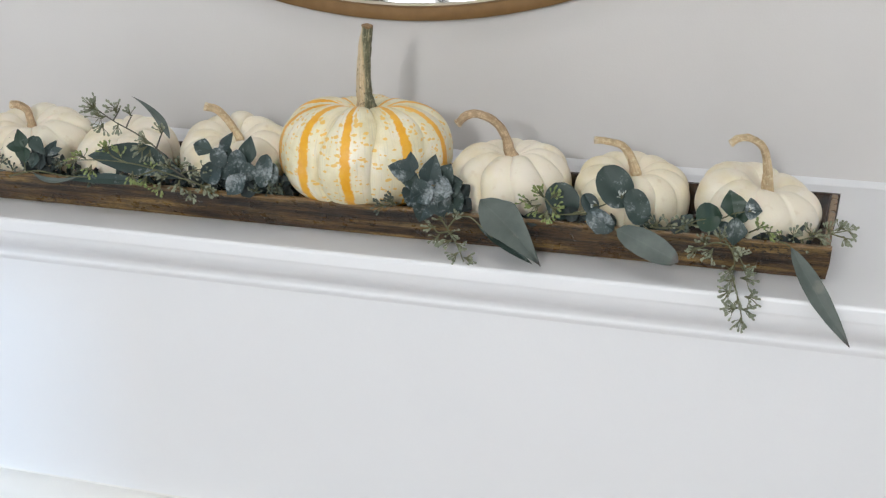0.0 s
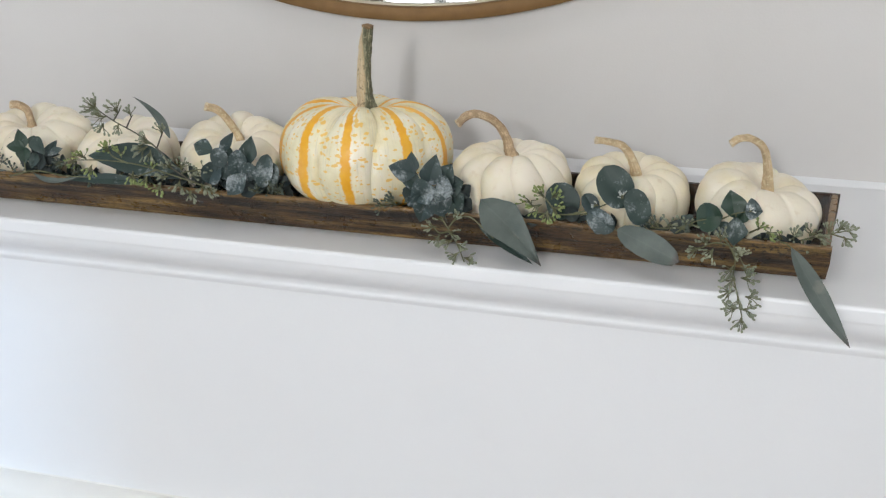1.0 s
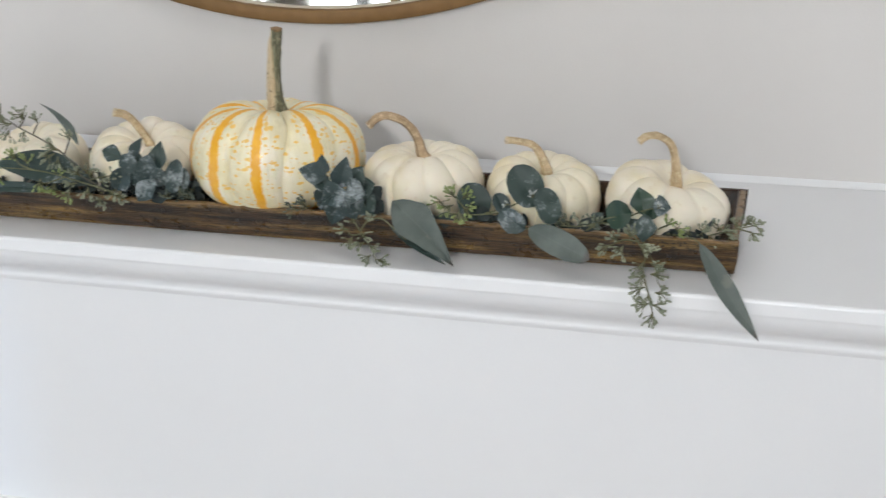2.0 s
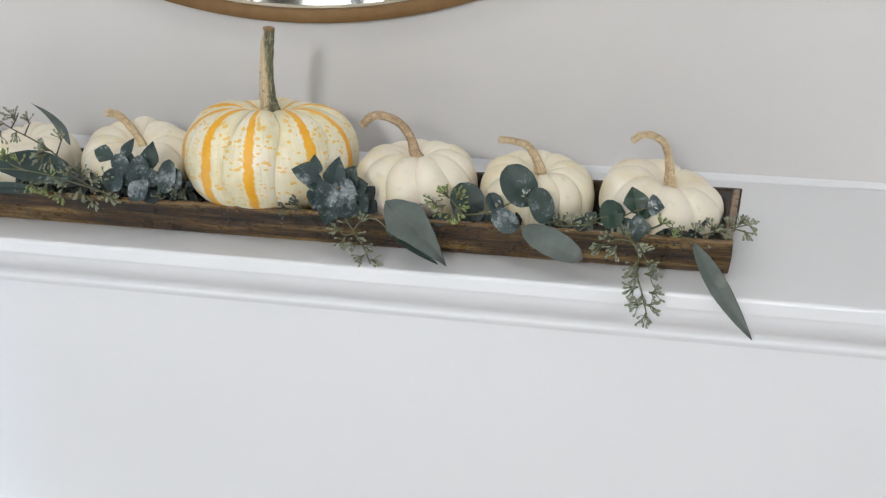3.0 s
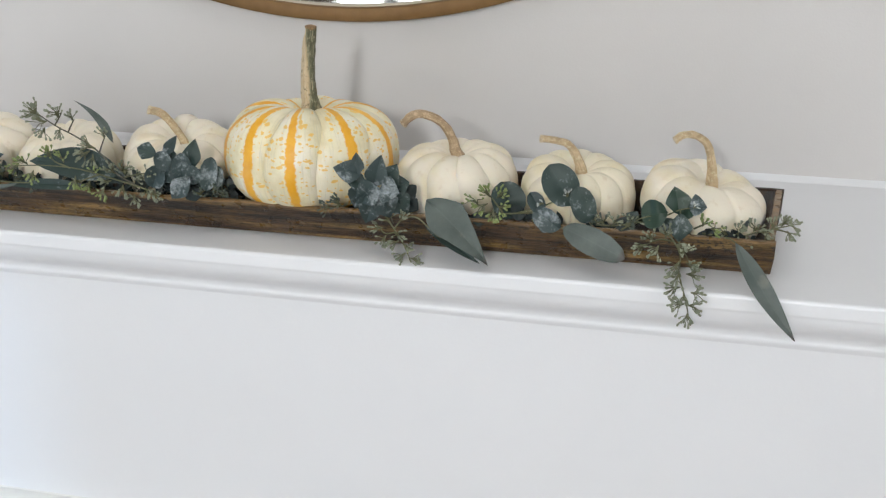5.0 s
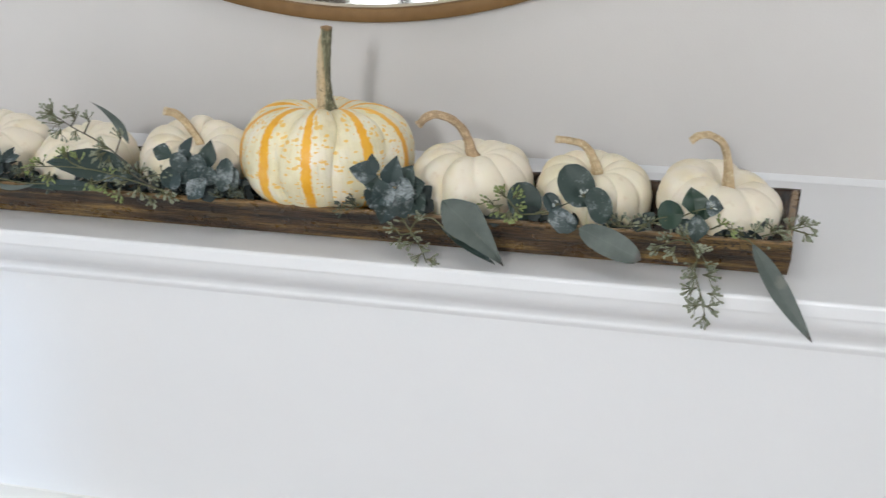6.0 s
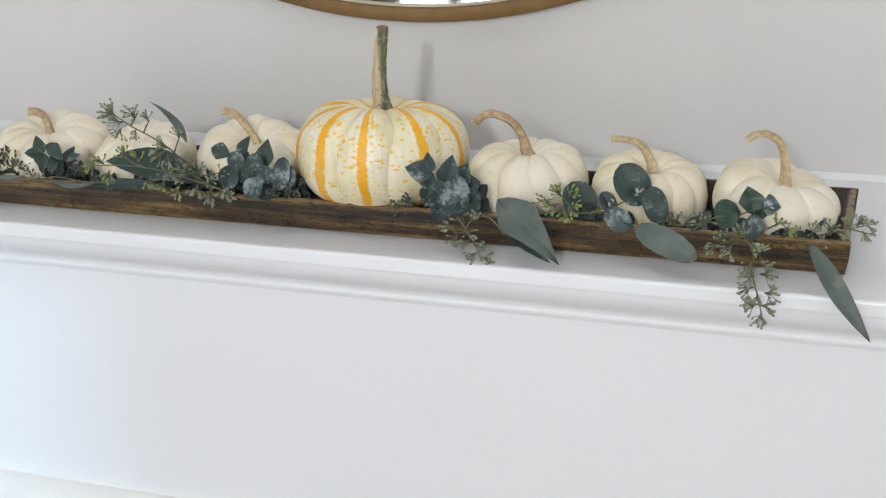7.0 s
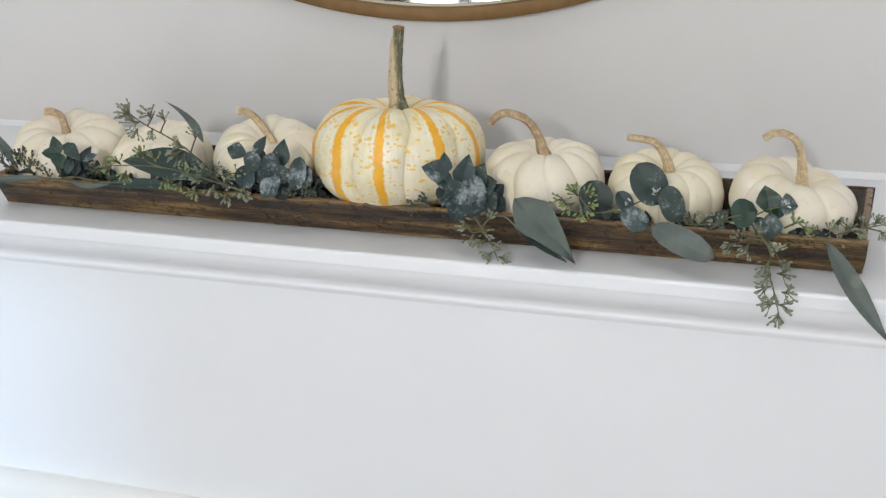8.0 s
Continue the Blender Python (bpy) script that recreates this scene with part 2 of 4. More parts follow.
STEM_PALE = dry_stem("pale_stem_end", (0.55, 0.42, 0.26), (0.76, 0.64, 0.46))


def long_stem():
    m, n, b = material("cream_and_green_stem", 0.62)
    tc = n.nodes.new("ShaderNodeTexCoord")
    sep = n.nodes.new("ShaderNodeSeparateXYZ")
    n.links.new(tc.outputs["Object"], sep.inputs["Vector"])
    g = noise_tex(n, along(n, (11, 5.0, 1)), 1.4, 6, 0.75)
    pale = ramp(n, g, (0.3, (0.52, 0.36, 0.18)), (0.7, (0.78, 0.67, 0.47)))
    green = ramp(n, g, (0.32, (0.050, 0.055, 0.030)), (0.52, (0.15, 0.15, 0.085)), (0.66, (0.50, 0.44, 0.29)))
    off = calc(n, "SUBTRACT", sep.outputs["X"], 0.0030)
    side = calc(n, "ADD", calc(n, "MULTIPLY", off, 330.0), calc(n, "MULTIPLY", calc(n, "SUBTRACT", g, 0.5), 3.4))
    c = mixed(n, ramp(n, side, (-0.0, (0, 0, 0)), (0.75, (1, 1, 1))), pale, green)
    pits = noise_tex(n, tc.outputs["Object"], 210, 5, 0.7)
    c = mixed(n, ramp(n, pits, (0.56, (0, 0, 0)), (0.66, (0.75,) * 3)), c, (0.085, 0.065, 0.032))
    c = mixed(n, ramp(n, pits, (0.34, (0.7,) * 3), (0.43, (0, 0, 0))), c, (0.62, 0.54, 0.36))
    base(n, b, c)
    bump(n, b, calc(n, "ADD", g, pits), 0.9, 0.0018)
    return m


STEM_LONG = long_stem()


def leaf_mat(name, dark, light, dust, rough=0.55, veins=True, dry=False):
    m, n, b = material(name, rough)
    v = coords(n)
    c = ramp(n, noise_tex(n, v, 45, 5), (0.3, dark), (0.7, light))
    info = n.nodes.new("ShaderNodeObjectInfo")
    c = mixed(n, calc(n, "MULTIPLY", info.outputs["Random"], 0.35), c, tuple(0.5 * (d + l) * 0.8 for d, l in zip(dark, light)))
    if dust:
        spots = noise_tex(n, v, 230, 7, 0.78)
        zone = noise_tex(n, v, 38, 2)
        f = ramp(n, calc(n, "ADD", spots, calc(n, "MULTIPLY", calc(n, "SUBTRACT", zone, 0.5), 0.9)), (0.64 - dust * 0.12, (0, 0, 0)), (0.74 - dust * 0.10, (0.45,) * 3), (0.88 - dust * 0.10, (0.85,) * 3))
        c = mixed(n, f, c, (0.40, 0.44, 0.455))
    if veins:
        uv = n.nodes.new("ShaderNodeUVMap")
        sep = n.nodes.new("ShaderNodeSeparateXYZ")
        n.links.new(uv.outputs["UV"], sep.inputs["Vector"])
        rib = calc(n, "ABSOLUTE", calc(n, "SUBTRACT", sep.outputs["X"], 0.5))
        mid = ramp(n, rib, (0.010, (0.07,) * 3), (0.030, (0, 0, 0)))
        c = mixed(n, mid, c, tuple(min(1, x * 1.9 + 0.02) for x in light))
        comb = calc(n, "FRACT", calc(n, "MULTIPLY_ADD", sep.outputs["Y"], 11.0, calc(n, "MULTIPLY", rib, -5.0)))
        side = ramp(n, calc(n, "ABSOLUTE", calc(n, "SUBTRACT", comb, 0.5)), (0.02, (0.04,) * 3), (0.07, (0, 0, 0)))
        c = mixed(n, side, c, tuple(min(1, x * 1.5) for x in light))
    if dry:
        # round pale blotches and a browned tip
        cells = node(n, "ShaderNodeTexVoronoi", Scale=34.0, Randomness=1.0)
        n.links.new(v, cells.inputs["Vector"])
        pick = n.nodes.new("ShaderNodeSeparateColor")
        n.links.new(cells.outputs["Color"], pick.inputs["Color"])
        spot = ramp(n, calc(n, "ADD", cells.outputs["Distance"], calc(n, "MULTIPLY", noise_tex(n, v, 300, 3), 0.12)), (0.24, (0.45,) * 3), (0.34, (0, 0, 0)))
        c = mixed(n, calc(n, "MULTIPLY", spot, calc(n, "GREATER_THAN", pick.outputs["Red"], 0.55)), c, (0.24, 0.225, 0.19))
        tip = calc(n, "ADD", sep.outputs["Y"], calc(n, "MULTIPLY", calc(n, "SUBTRACT", noise_tex(n, v, 160, 3), 0.5), 0.10))
        c = mixed(n, ramp(n, tip, (0.90, (0, 0, 0)), (0.96, (0.75,) * 3)), c, (0.075, 0.060, 0.055))
    base(n, b, c)
    bump(n, b, noise_tex(n, v, 190, 5), 0.25, 0.0006)
    return m


LEAF = leaf_mat("grey_green_leaf", (0.058, 0.077, 0.066), (0.124, 0.147, 0.132), 0, dry=True)
LEAF_DARK = leaf_mat("dark_green_leaf", (0.017, 0.034, 0.029), (0.037, 0.062, 0.053), 0.5)
LEAF_DUSTY = leaf_mat("frosted_leaf", (0.020, 0.037, 0.036), (0.043, 0.068, 0.066), 1.1)
LEAF_IVY = leaf_mat("fresh_green_leaf", (0.014, 0.036, 0.022), (0.032, 0.062, 0.040), 0.2, 0.4)
# leaf colour taken near black, so it also holds the shade of the gaps
LEAF_SHADE = leaf_mat("shade_dark_leaf", (0.010, 0.018, 0.018), (0.026, 0.038, 0.036), 0, 0.6, False)
TWIG = leaf_mat("green_brown_twig", (0.075, 0.080, 0.038), (0.15, 0.15, 0.075), 0, 0.55, False)
TWIG_DARK = leaf_mat("brown_twig", (0.055, 0.05, 0.035), (0.11, 0.10, 0.07), 0, 0.55, False)
SEED = leaf_mat("grey_green_seed_pod", (0.14, 0.160, 0.105), (0.32, 0.34, 0.24), 0, 0.55, False)
SEED_GREEN = leaf_mat("yellow_green_seed_pod", (0.16, 0.21, 0.06), (0.30, 0.36, 0.14), 0, 0.55, False)
PALE = leaf_mat("pale_frosted_bud", (0.40, 0.44, 0.42), (0.58, 0.60, 0.57), 0, 0.55, False)
SEED_DARK = leaf_mat("dark_seed_pod", (0.045, 0.06, 0.045), (0.11, 0.135, 0.105), 0, 0.55, False)

# ---- building helpers ----


def thing(name, at, label, category, group="", kind=""):
    ob = new(name)
    ob.empty_display_size = 0.02
    ob.location = at
    return tagged(ob, label, category, group, kind)


def part(name, bm, mat, parent=None, label="", smooth=False):
    """Links a bmesh as one mesh object, built in its parent's own space."""
    me = bpy.data.meshes.new(name)
    bmesh.ops.recalc_face_normals(bm, faces=bm.faces)
    for f in bm.faces:
        f.smooth = smooth
    for e in bm.edges:
        e.smooth = len(e.link_faces) != 2 or e.calc_face_angle() < radians(42)
    bm.to_mesh(me)
    bm.free()
    me.materials.append(mat)
    ob = new(name, me)
    if parent:
        ob.parent = parent
    return tagged(ob, label)


def box(lo, hi, bevel=0.0, segments=2):
    bm = bmesh.new()
    bmesh.ops.create_cube(bm, size=1)
    for v in bm.verts:
        v.co = Vector([l + (c + 0.5) * (h - l) for c, l, h in zip(v.co, lo, hi)])
    if bevel:
        bmesh.ops.bevel(bm, geom=bm.edges[:], offset=bevel, segments=segments, affect="EDGES")
    return bm


def set_uv(bm, rows, flat=False):
    """u across and v along, for rows of vertices; flat: the ring folds back on itself."""
    layer = bm.loops.layers.uv.verify()
    where = {}
    for i, row in enumerate(rows):
        n = len(row)
        for j, v in enumerate(row):
            u = min(j, n - 1 - j) / (n / 2 - 1) if flat else abs(2 * j / n - 1)
            where[v] = (u, i / (len(rows) - 1))
    for f in bm.faces:
        for loop in f.loops:
            if loop.vert in where:
                loop[layer].uv = where[loop.vert]


def grid_mesh(bm, rows, close=False):
    """Quads between rows of points."""
    vs = [[bm.verts.new(p) for p in row] for row in rows]
    for a, b in zip(vs, vs[1:]):
        n = len(a)
        for i in range(n if close else n - 1):
            bm.faces.new((a[i], a[(i + 1) % n], b[(i + 1) % n], b[i]))
    return vs


def smooth_path(points, steps):
    """Points along a Catmull-Rom curve."""
    p = [Vector(q) for q in points]
    p = [p[0] * 2 - p[1]] + p + [p[-1] * 2 - p[-2]]
    out = []
    for i in range(1, len(p) - 2):
        for k in range(steps):
            t = k / steps
            a, b, c, d = p[i - 1:i + 3]
            out.append(0.5 * (2 * b + (c - a) * t + (2 * a - 5 * b + 4 * c - d) * t * t + (3 * b - a - 3 * c + d) * t ** 3))
    return out + [p[-2]]


def add_tube(bm, points, radii, sides=8, ridges=0.0, ridge_count=5, knobs=0.0):
    n, rows = len(points), []
    side = None
    for i, p in enumerate(points):
        d = (points[min(i + 1, n - 1)] - points[max(i - 1, 0)]).normalized()
        if side is None:
            side = d.orthogonal().normalized()
        side = (side - d * side.dot(d)).normalized()
        up = d.cross(side)
        s = i / (n - 1) * (len(radii) - 1)
        k = min(int(s), len(radii) - 2)
        r = radii[k] + (radii[k + 1] - radii[k]) * (s - k)
        ring = []
        for j in range(sides):
            a = 2 * math.pi * j / sides
            q = r * (1 + ridges * math.cos(ridge_count * a + 0.7 * i / n))
            if knobs:
                q *= 1 + knobs * (noise.noise(p * 130 + Vector((math.cos(a), math.sin(a), 0)) * 0.8) + 0.5 * noise.noise(p * 420 + Vector((math.cos(a), math.sin(a), 0)) * 2))
            ring.append(p + (side * math.cos(a) + up * math.sin(a)) * q)
        rows.append(ring)
    vs = grid_mesh(bm, rows, True)
    bm.faces.new(vs[0][::-1])
    bm.faces.new(vs[-1])
    return vs


def tube(points, radii, sides=8, ridges=0.0, steps=6, ridge_count=5, knobs=0.0):
    bm = bmesh.new()
    set_uv(bm, add_tube(bm, smooth_path(points, steps), radii, sides, ridges, ridge_count, knobs))
    return bm


def extruded(profile, x0, x1):
    """A moulding: a closed profile of (y, z) run from x0 to x1."""
    bm = bmesh.new()
    rows = [[Vector((x, y, z)) for y, z in profile] for x in (x0, x1)]
    vs = grid_mesh(bm, rows, True)
    bm.faces.new(vs[0][::-1])
    bm.faces.new(vs[1])
    return bm


# ---- the room ----
WX, WY, WZ = 2.4, -3.2, 2.75


def structure(name, bm, mat, label, category):
    return tagged(part(name, bm, mat), label, category, kind="structure")


def joined(*boxes):
    bm = bmesh.new()
    for lo, hi in boxes:
        q = box(lo, hi)
        me = bpy.data.meshes.new("piece")
        q.to_mesh(me)
        q.free()
        bm.from_mesh(me)
        bpy.data.meshes.remove(me)
    return bm


structure("wall_north", box((-WX, 0, 0), (WX, 0.14, WZ)), WALL, "smooth greige painted wall above the mantel", "wall")
structure("wall_south", joined(((-WX, WY - 0.14, 0), (-1.75, WY, WZ)), ((-1.75, WY - 0.14, 2.1), (-0.45, WY, WZ)), ((-0.45, WY - 0.14, 0), (0.28, WY, WZ)),
                               ((0.28, WY - 0.14, 0), (0.56, WY, 2.27)), ((0.28, WY - 0.14, 2.65), (0.56, WY, WZ)), ((0.56, WY - 0.14, 0), (WX, WY, WZ))),
          WALL, "plain greige painted wall with door and transom openings", "wall")
structure("wall_west", joined(((-WX - 0.14, WY - 0.14, 0), (-WX, -2.2, WZ)), ((-WX - 0.14, -2.2, 0), (-WX, -0.6, 0.15)), ((-WX - 0.14, -2.2, 1.30), (-WX, -0.6, WZ)),
                              ((-WX - 0.14, -0.6, 0), (-WX, 0.14, WZ))), WALL, "unseen plain greige painted wall with an assumed window opening", "wall")
# the east opening is assumed, to go with the right-hand fill
structure("wall_east", joined(((WX, WY - 0.14, 0), (WX + 0.14, -2.35, WZ)), ((WX, -2.35, 0), (WX + 0.14, -0.85, 1.05)), ((WX, -2.35, 2.62), (WX + 0.14, -0.85, WZ)),
                              ((WX, -0.85, 0), (WX + 0.14, 0.14, WZ))), WALL, "unseen plain greige painted wall with an assumed window opening", "wall")
structure("floor", box((-WX, WY, -0.1), (WX, 0, 0)), FLOOR, "brown oak board floor", "floor")
structure("ceiling", box((-WX - 0.14, WY - 0.14, WZ), (WX + 0.14, 0.14, WZ + 0.1)), CEILING, "plain white ceiling", "ceiling")

# glazed door in the wall behind the camera, of which the mirror shows a strip
door = thing("door_1", (-1.1, WY - 0.07, 0), "white framed glazed door with bright daylight behind", "door", kind="structure")
for x0, x1 in ((-0.65, -0.59), (-0.03, 0.03), (0.59, 0.65)):
    part("stile", box((x0, -0.025, 0), (x1, 0.025, 2.1), 0.003), LEAF_SHADE, door)
for z0, z1 in ((0.0, 0.14), (2.02, 2.1)):
    for x0, x1 in ((-0.59, -0.03), (0.03, 0.59)):
        part("rail", box((x0, -0.022, z0), (x1, 0.022, z1), 0.003), WHITE, door)
LINEN, ln, lb = material("brown_linen", 0.9)
base(ln, lb, ramp(ln, noise_tex(ln, coords(ln, (30, 30, 2)), 8, 4), (0.3, (0.20, 0.165, 0.12)), (0.7, (0.32, 0.27, 0.20))))
curtain = thing("curtain", (-1.34, WY + 0.06, 0.02), "brown linen curtain hanging beside the glazed door", "curtain")
bm = bmesh.new()
fold_rows = [[Vector((-0.085 + 0.17 * i / 60, 0.018 * math.sin(i * 0.9) + 0.004 * math.sin(i * 2.3), z)) for i in range(61)] for z in (0.0, 0.7, 1.4, 2.15)]
grid_mesh(bm, fold_rows)
drape = part("drape", bm, LINEN, curtain, "", True)
thick = drape.modifiers.new("thick", "SOLIDIFY")
thick.thickness = 0.003
part("rod", tube([Vector((-0.16, 0, 2.17)), Vector((0, 0, 2.17)), Vector((0.16, 0, 2.17))], [0.01, 0.01], 10), GILT, curtain, "slim brass rod", True)
DAY, dn, db = material("daylight_backdrop", 1.0)
db.inputs["Base Color"].default_value = (0.0, 0.0, 0.0, 1)
db.inputs["Emission Color"].default_value = (0.95, 0.98, 1.0, 1)
db.inputs["Emission Strength"].default_value = 1.2
structure("backdrop", box((-5.0, -7.3, -0.1), (3.5, -7.26, 5.0)), DAY, "pale overcast daylight outside the door", "backdrop")

# unseen round ceiling light, added above the hearth to go with the overhead lamp
fitting = thing("added_ceiling_light", (-0.15, -0.75, WZ), "unseen round flush white ceiling light, added for overhead light", "ceiling light")
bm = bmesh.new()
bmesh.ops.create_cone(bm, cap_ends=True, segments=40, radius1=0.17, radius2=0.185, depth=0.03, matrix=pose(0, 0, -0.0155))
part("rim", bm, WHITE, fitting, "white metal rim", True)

# ---- the mantel ----
EDGE, TOP = -0.2935, 1.30
mantel = thing("mantel", (0, 0, 0), "white painted wooden fireplace mantel with moulded shelf edge", "mantel")
X0, X1 = -1.05, 1.05


def arc(cy, cz, r, a0, a1, n):
    return [(cy + r * math.cos(radians(a0 + (a1 - a0) * i / n)), cz + r * math.sin(radians(a0 + (a1 - a0) * i / n))) for i in range(n + 1)]


FACE = -0.2820
cyma = arc(EDGE - 0.0013, TOP - 0.0397, 0.0120, 0, 45, 6) + arc(EDGE + 0.0236, TOP - 0.0148, 0.0232, 225, 180, 9)
nosing = [(FACE - 0.0005, TOP - 0.0458), (EDGE + 0.0101, TOP - 0.0438), (EDGE + 0.0100, TOP - 0.0420), (EDGE + 0.0103, TOP - 0.0408)] + cyma + [(EDGE + 0.0003, TOP - 0.0142), (EDGE - 0.0004, TOP - 0.0128), (EDGE - 0.0004, TOP - 0.0118), (EDGE, TOP - 0.0100)] + arc(EDGE + 0.0035, TOP - 0.0035, 0.0035, 180, 90, 6)
shelf_profile = [(0, TOP), (0, TOP - 0.0300), (FACE, TOP - 0.0300), (FACE, TOP - 0.0474)] + nosing + [(EDGE + 0.010, TOP)]
part("shelf", extruded(shelf_profile, X0, X1), WHITE, mantel, "white semi-gloss mantel shelf with moulded nosing", True)
part("frieze", box((X0 + 0.04, FACE, 0.0), (X1 - 0.04, 0, TOP - 0.0304)), WHITE, mantel, "smooth white frieze panel")
part("caulk_bead", extruded([(-0.0003, TOP + 0.0002), (-0.0085, TOP + 0.0002), (-0.0045, TOP + 0.0022), (-0.0003, TOP + 0.0052)], X0, X1), WHITE, mantel, "bright white caulk line at the wall", True)
low = [(FACE, 1.010)] + arc(FACE + 0.003, 0.984, 0.0245, 98, 160, 8) + arc(FACE - 0.0155, 0.973, 0.006, 150, 235, 6) + [(FACE - 0.012, 0.950), (FACE, 0.945)]
part("lower_trim", extruded(low, X0 + 0.04, X1 - 0.04), CREAM, mantel, "cream white bead moulding", True)
part("nick", box((-0.0016, -0.0006, -0.0004), (0.0016, 0.0004, 0.0003), 0.0002), TWIG_DARK, mantel, "tiny dark nick in the paint").matrix_basis = pose(*(0.0451, -0.2848, 1.2705), 0, 8, 0)

# ---- the round mirror ----
MC, MR = Vector((-0.049, 0.0, 2.0576)), 0.6136
mirror = thing("round_mirror", MC, "large round wall mirror with slim brass frame", "mirror")


def ring(profile, n=160):
    bm = bmesh.new()
    rows = []
    for i in range(n):
        a = 2 * math.pi * i / n
        rows.append([Vector((r * math.cos(a), y, r * math.sin(a))) for r, y in profile])
    vs = [[bm.verts.new(p) for p in row] for row in rows]
    k = len(profile)
    for i in range(n):
        a, b = vs[i], vs[(i + 1) % n]
        for j in range(k):
            bm.faces.new((a[j], a[(j + 1) % k], b[(j + 1) % k], b[j]))
    return bm


RI = MR - 0.0150
part("frame", ring([(RI, -0.004), (RI, -0.0150), (RI + 0.0012, -0.0172), (RI + 0.0030, -0.0178), (MR - 0.0030, -0.0178), (MR - 0.0008, -0.0170), (MR, -0.0145), (MR, -0.002)]), GILT, mirror, "slim brushed brass frame", True)
bm = bmesh.new()
bmesh.ops.create_circle(bm, cap_ends=True, radius=RI + 0.0004, segments=160, matrix=pose(0, -0.0095, 0, 90))
part("glass", bm, MIRROR, mirror, "silvered mirror glass")
part("inner_lip", ring([(RI - 0.0022, -0.0098), (RI - 0.0022, -0.0125), (RI - 0.0004, -0.0136), (RI - 0.0004, -0.0098)]), LIP, mirror, "pale brass inner lip", True)

# ---- the wooden tray ----
tray = thing("wooden_tray", (0, 0, TOP), "long dark-stained wooden dough tray on the mantel", "tray")
TL, TR, FLOOR_Z = -0.4240, 0.4055, 0.0075
BF, BB, RF, RB, RZ = -0.2465, -0.1430, -0.2625, -0.1285, 0.0350


def long_side(y0, y1, inward):
    """A slanting side board from the base edge to the rim."""
    bm = bmesh.new()
    n, rows = 64, []
    for i in range(n + 1):
        x = TL + (TR - TL) * i / n
        w = 0.0007 * noise.noise((x * 9, inward * 40, 0)) + 0.0004 * noise.noise((x * 37, inward * 9, 3))
        t = 0.0065 * inward
        prof = [(y0, 0.0012), (y0 + (y1 - y0) * 0.5 + w, RZ * 0.5), (y1 + w * 0.6, RZ - 0.0012 + w), (y1 + t * 0.22, RZ + w), (y1 + t * 0.8, RZ + w), (y1 + t, RZ - 0.0012 + w), (y0 + t, 0.0012)]
        rows.append([Vector((TL + 0.0012 + (TR - 0.0038 * (1 - z / RZ) ** 2 - TL - 0.0012) * i / n, y, z)) for y, z in prof])
    vs = grid_mesh(bm, rows, True)
    bm.faces.new(vs[0][::-1])
    bm.faces.new(vs[-1])
    return bm


part("front_board", long_side(BF, RF, 1), WOOD, tray, "worn front board with golden grain")
part("back_board", long_side(BB, RB, -1), SHADED_LACQUER, tray, "lacquered back board, darkened for the shade inside the tray")
part("base_board", box((TL + 0.010, BF + 0.0005, 0.0006), (TR - 0.006, BB - 0.0005, FLOOR_Z), 0.001), WOOD, tray)


def end_board(x_low, x_top, thick, inset=0.0):
    bm = bmesh.new()
    rows = []
    for k, (y0, y1) in enumerate(((RF - 0.0004 + inset, RB + 0.0004 - inset),) * 2):
        x = k * thick
        lo, hi = x_low + x, x_top + x
        rows.append([Vector(p) for p in ((lo, BF - 0.0004 + inset, 0.0), (lo, BB + 0.0004 - inset, 0.0), ((lo + hi) / 2 + 0.0008, (BB + RB) / 2 - inset, RZ * 0.5), (hi, y1, RZ + 0.0012), (hi, y0, RZ + 0.0012), ((lo + hi) / 2 + 0.0008, (BF + RF) / 2 - 0.0005 + inset, RZ * 0.5))])
    vs = grid_mesh(bm, rows, True)
    bm.faces.new(vs[0][::-1])
    bm.faces.new(vs[1])
    bmesh.ops.bevel(bm, geom=bm.edges[:], offset=0.0008, segments=2, affect="EDGES")
    return bm


part("end_board", end_board(TR - 0.0105, TR - 0.0070, 0.0056, 0.0072), WOOD, tray, "thin end board with golden edge")
# thin sheet added over the end board to carry the darkened inner colour
part("lining", end_board(TR - 0.0122, TR - 0.0087, 0.0014, 0.0078), SHADED_LACQUER, tray, "added glossy lacquered inner face, darkened for the shade inside the tray")
part("end_board", end_board(TL + 0.0045, TL + 0.0035, 0.0055, 0.0075), WOOD, tray)

# ---- pumpkins ----


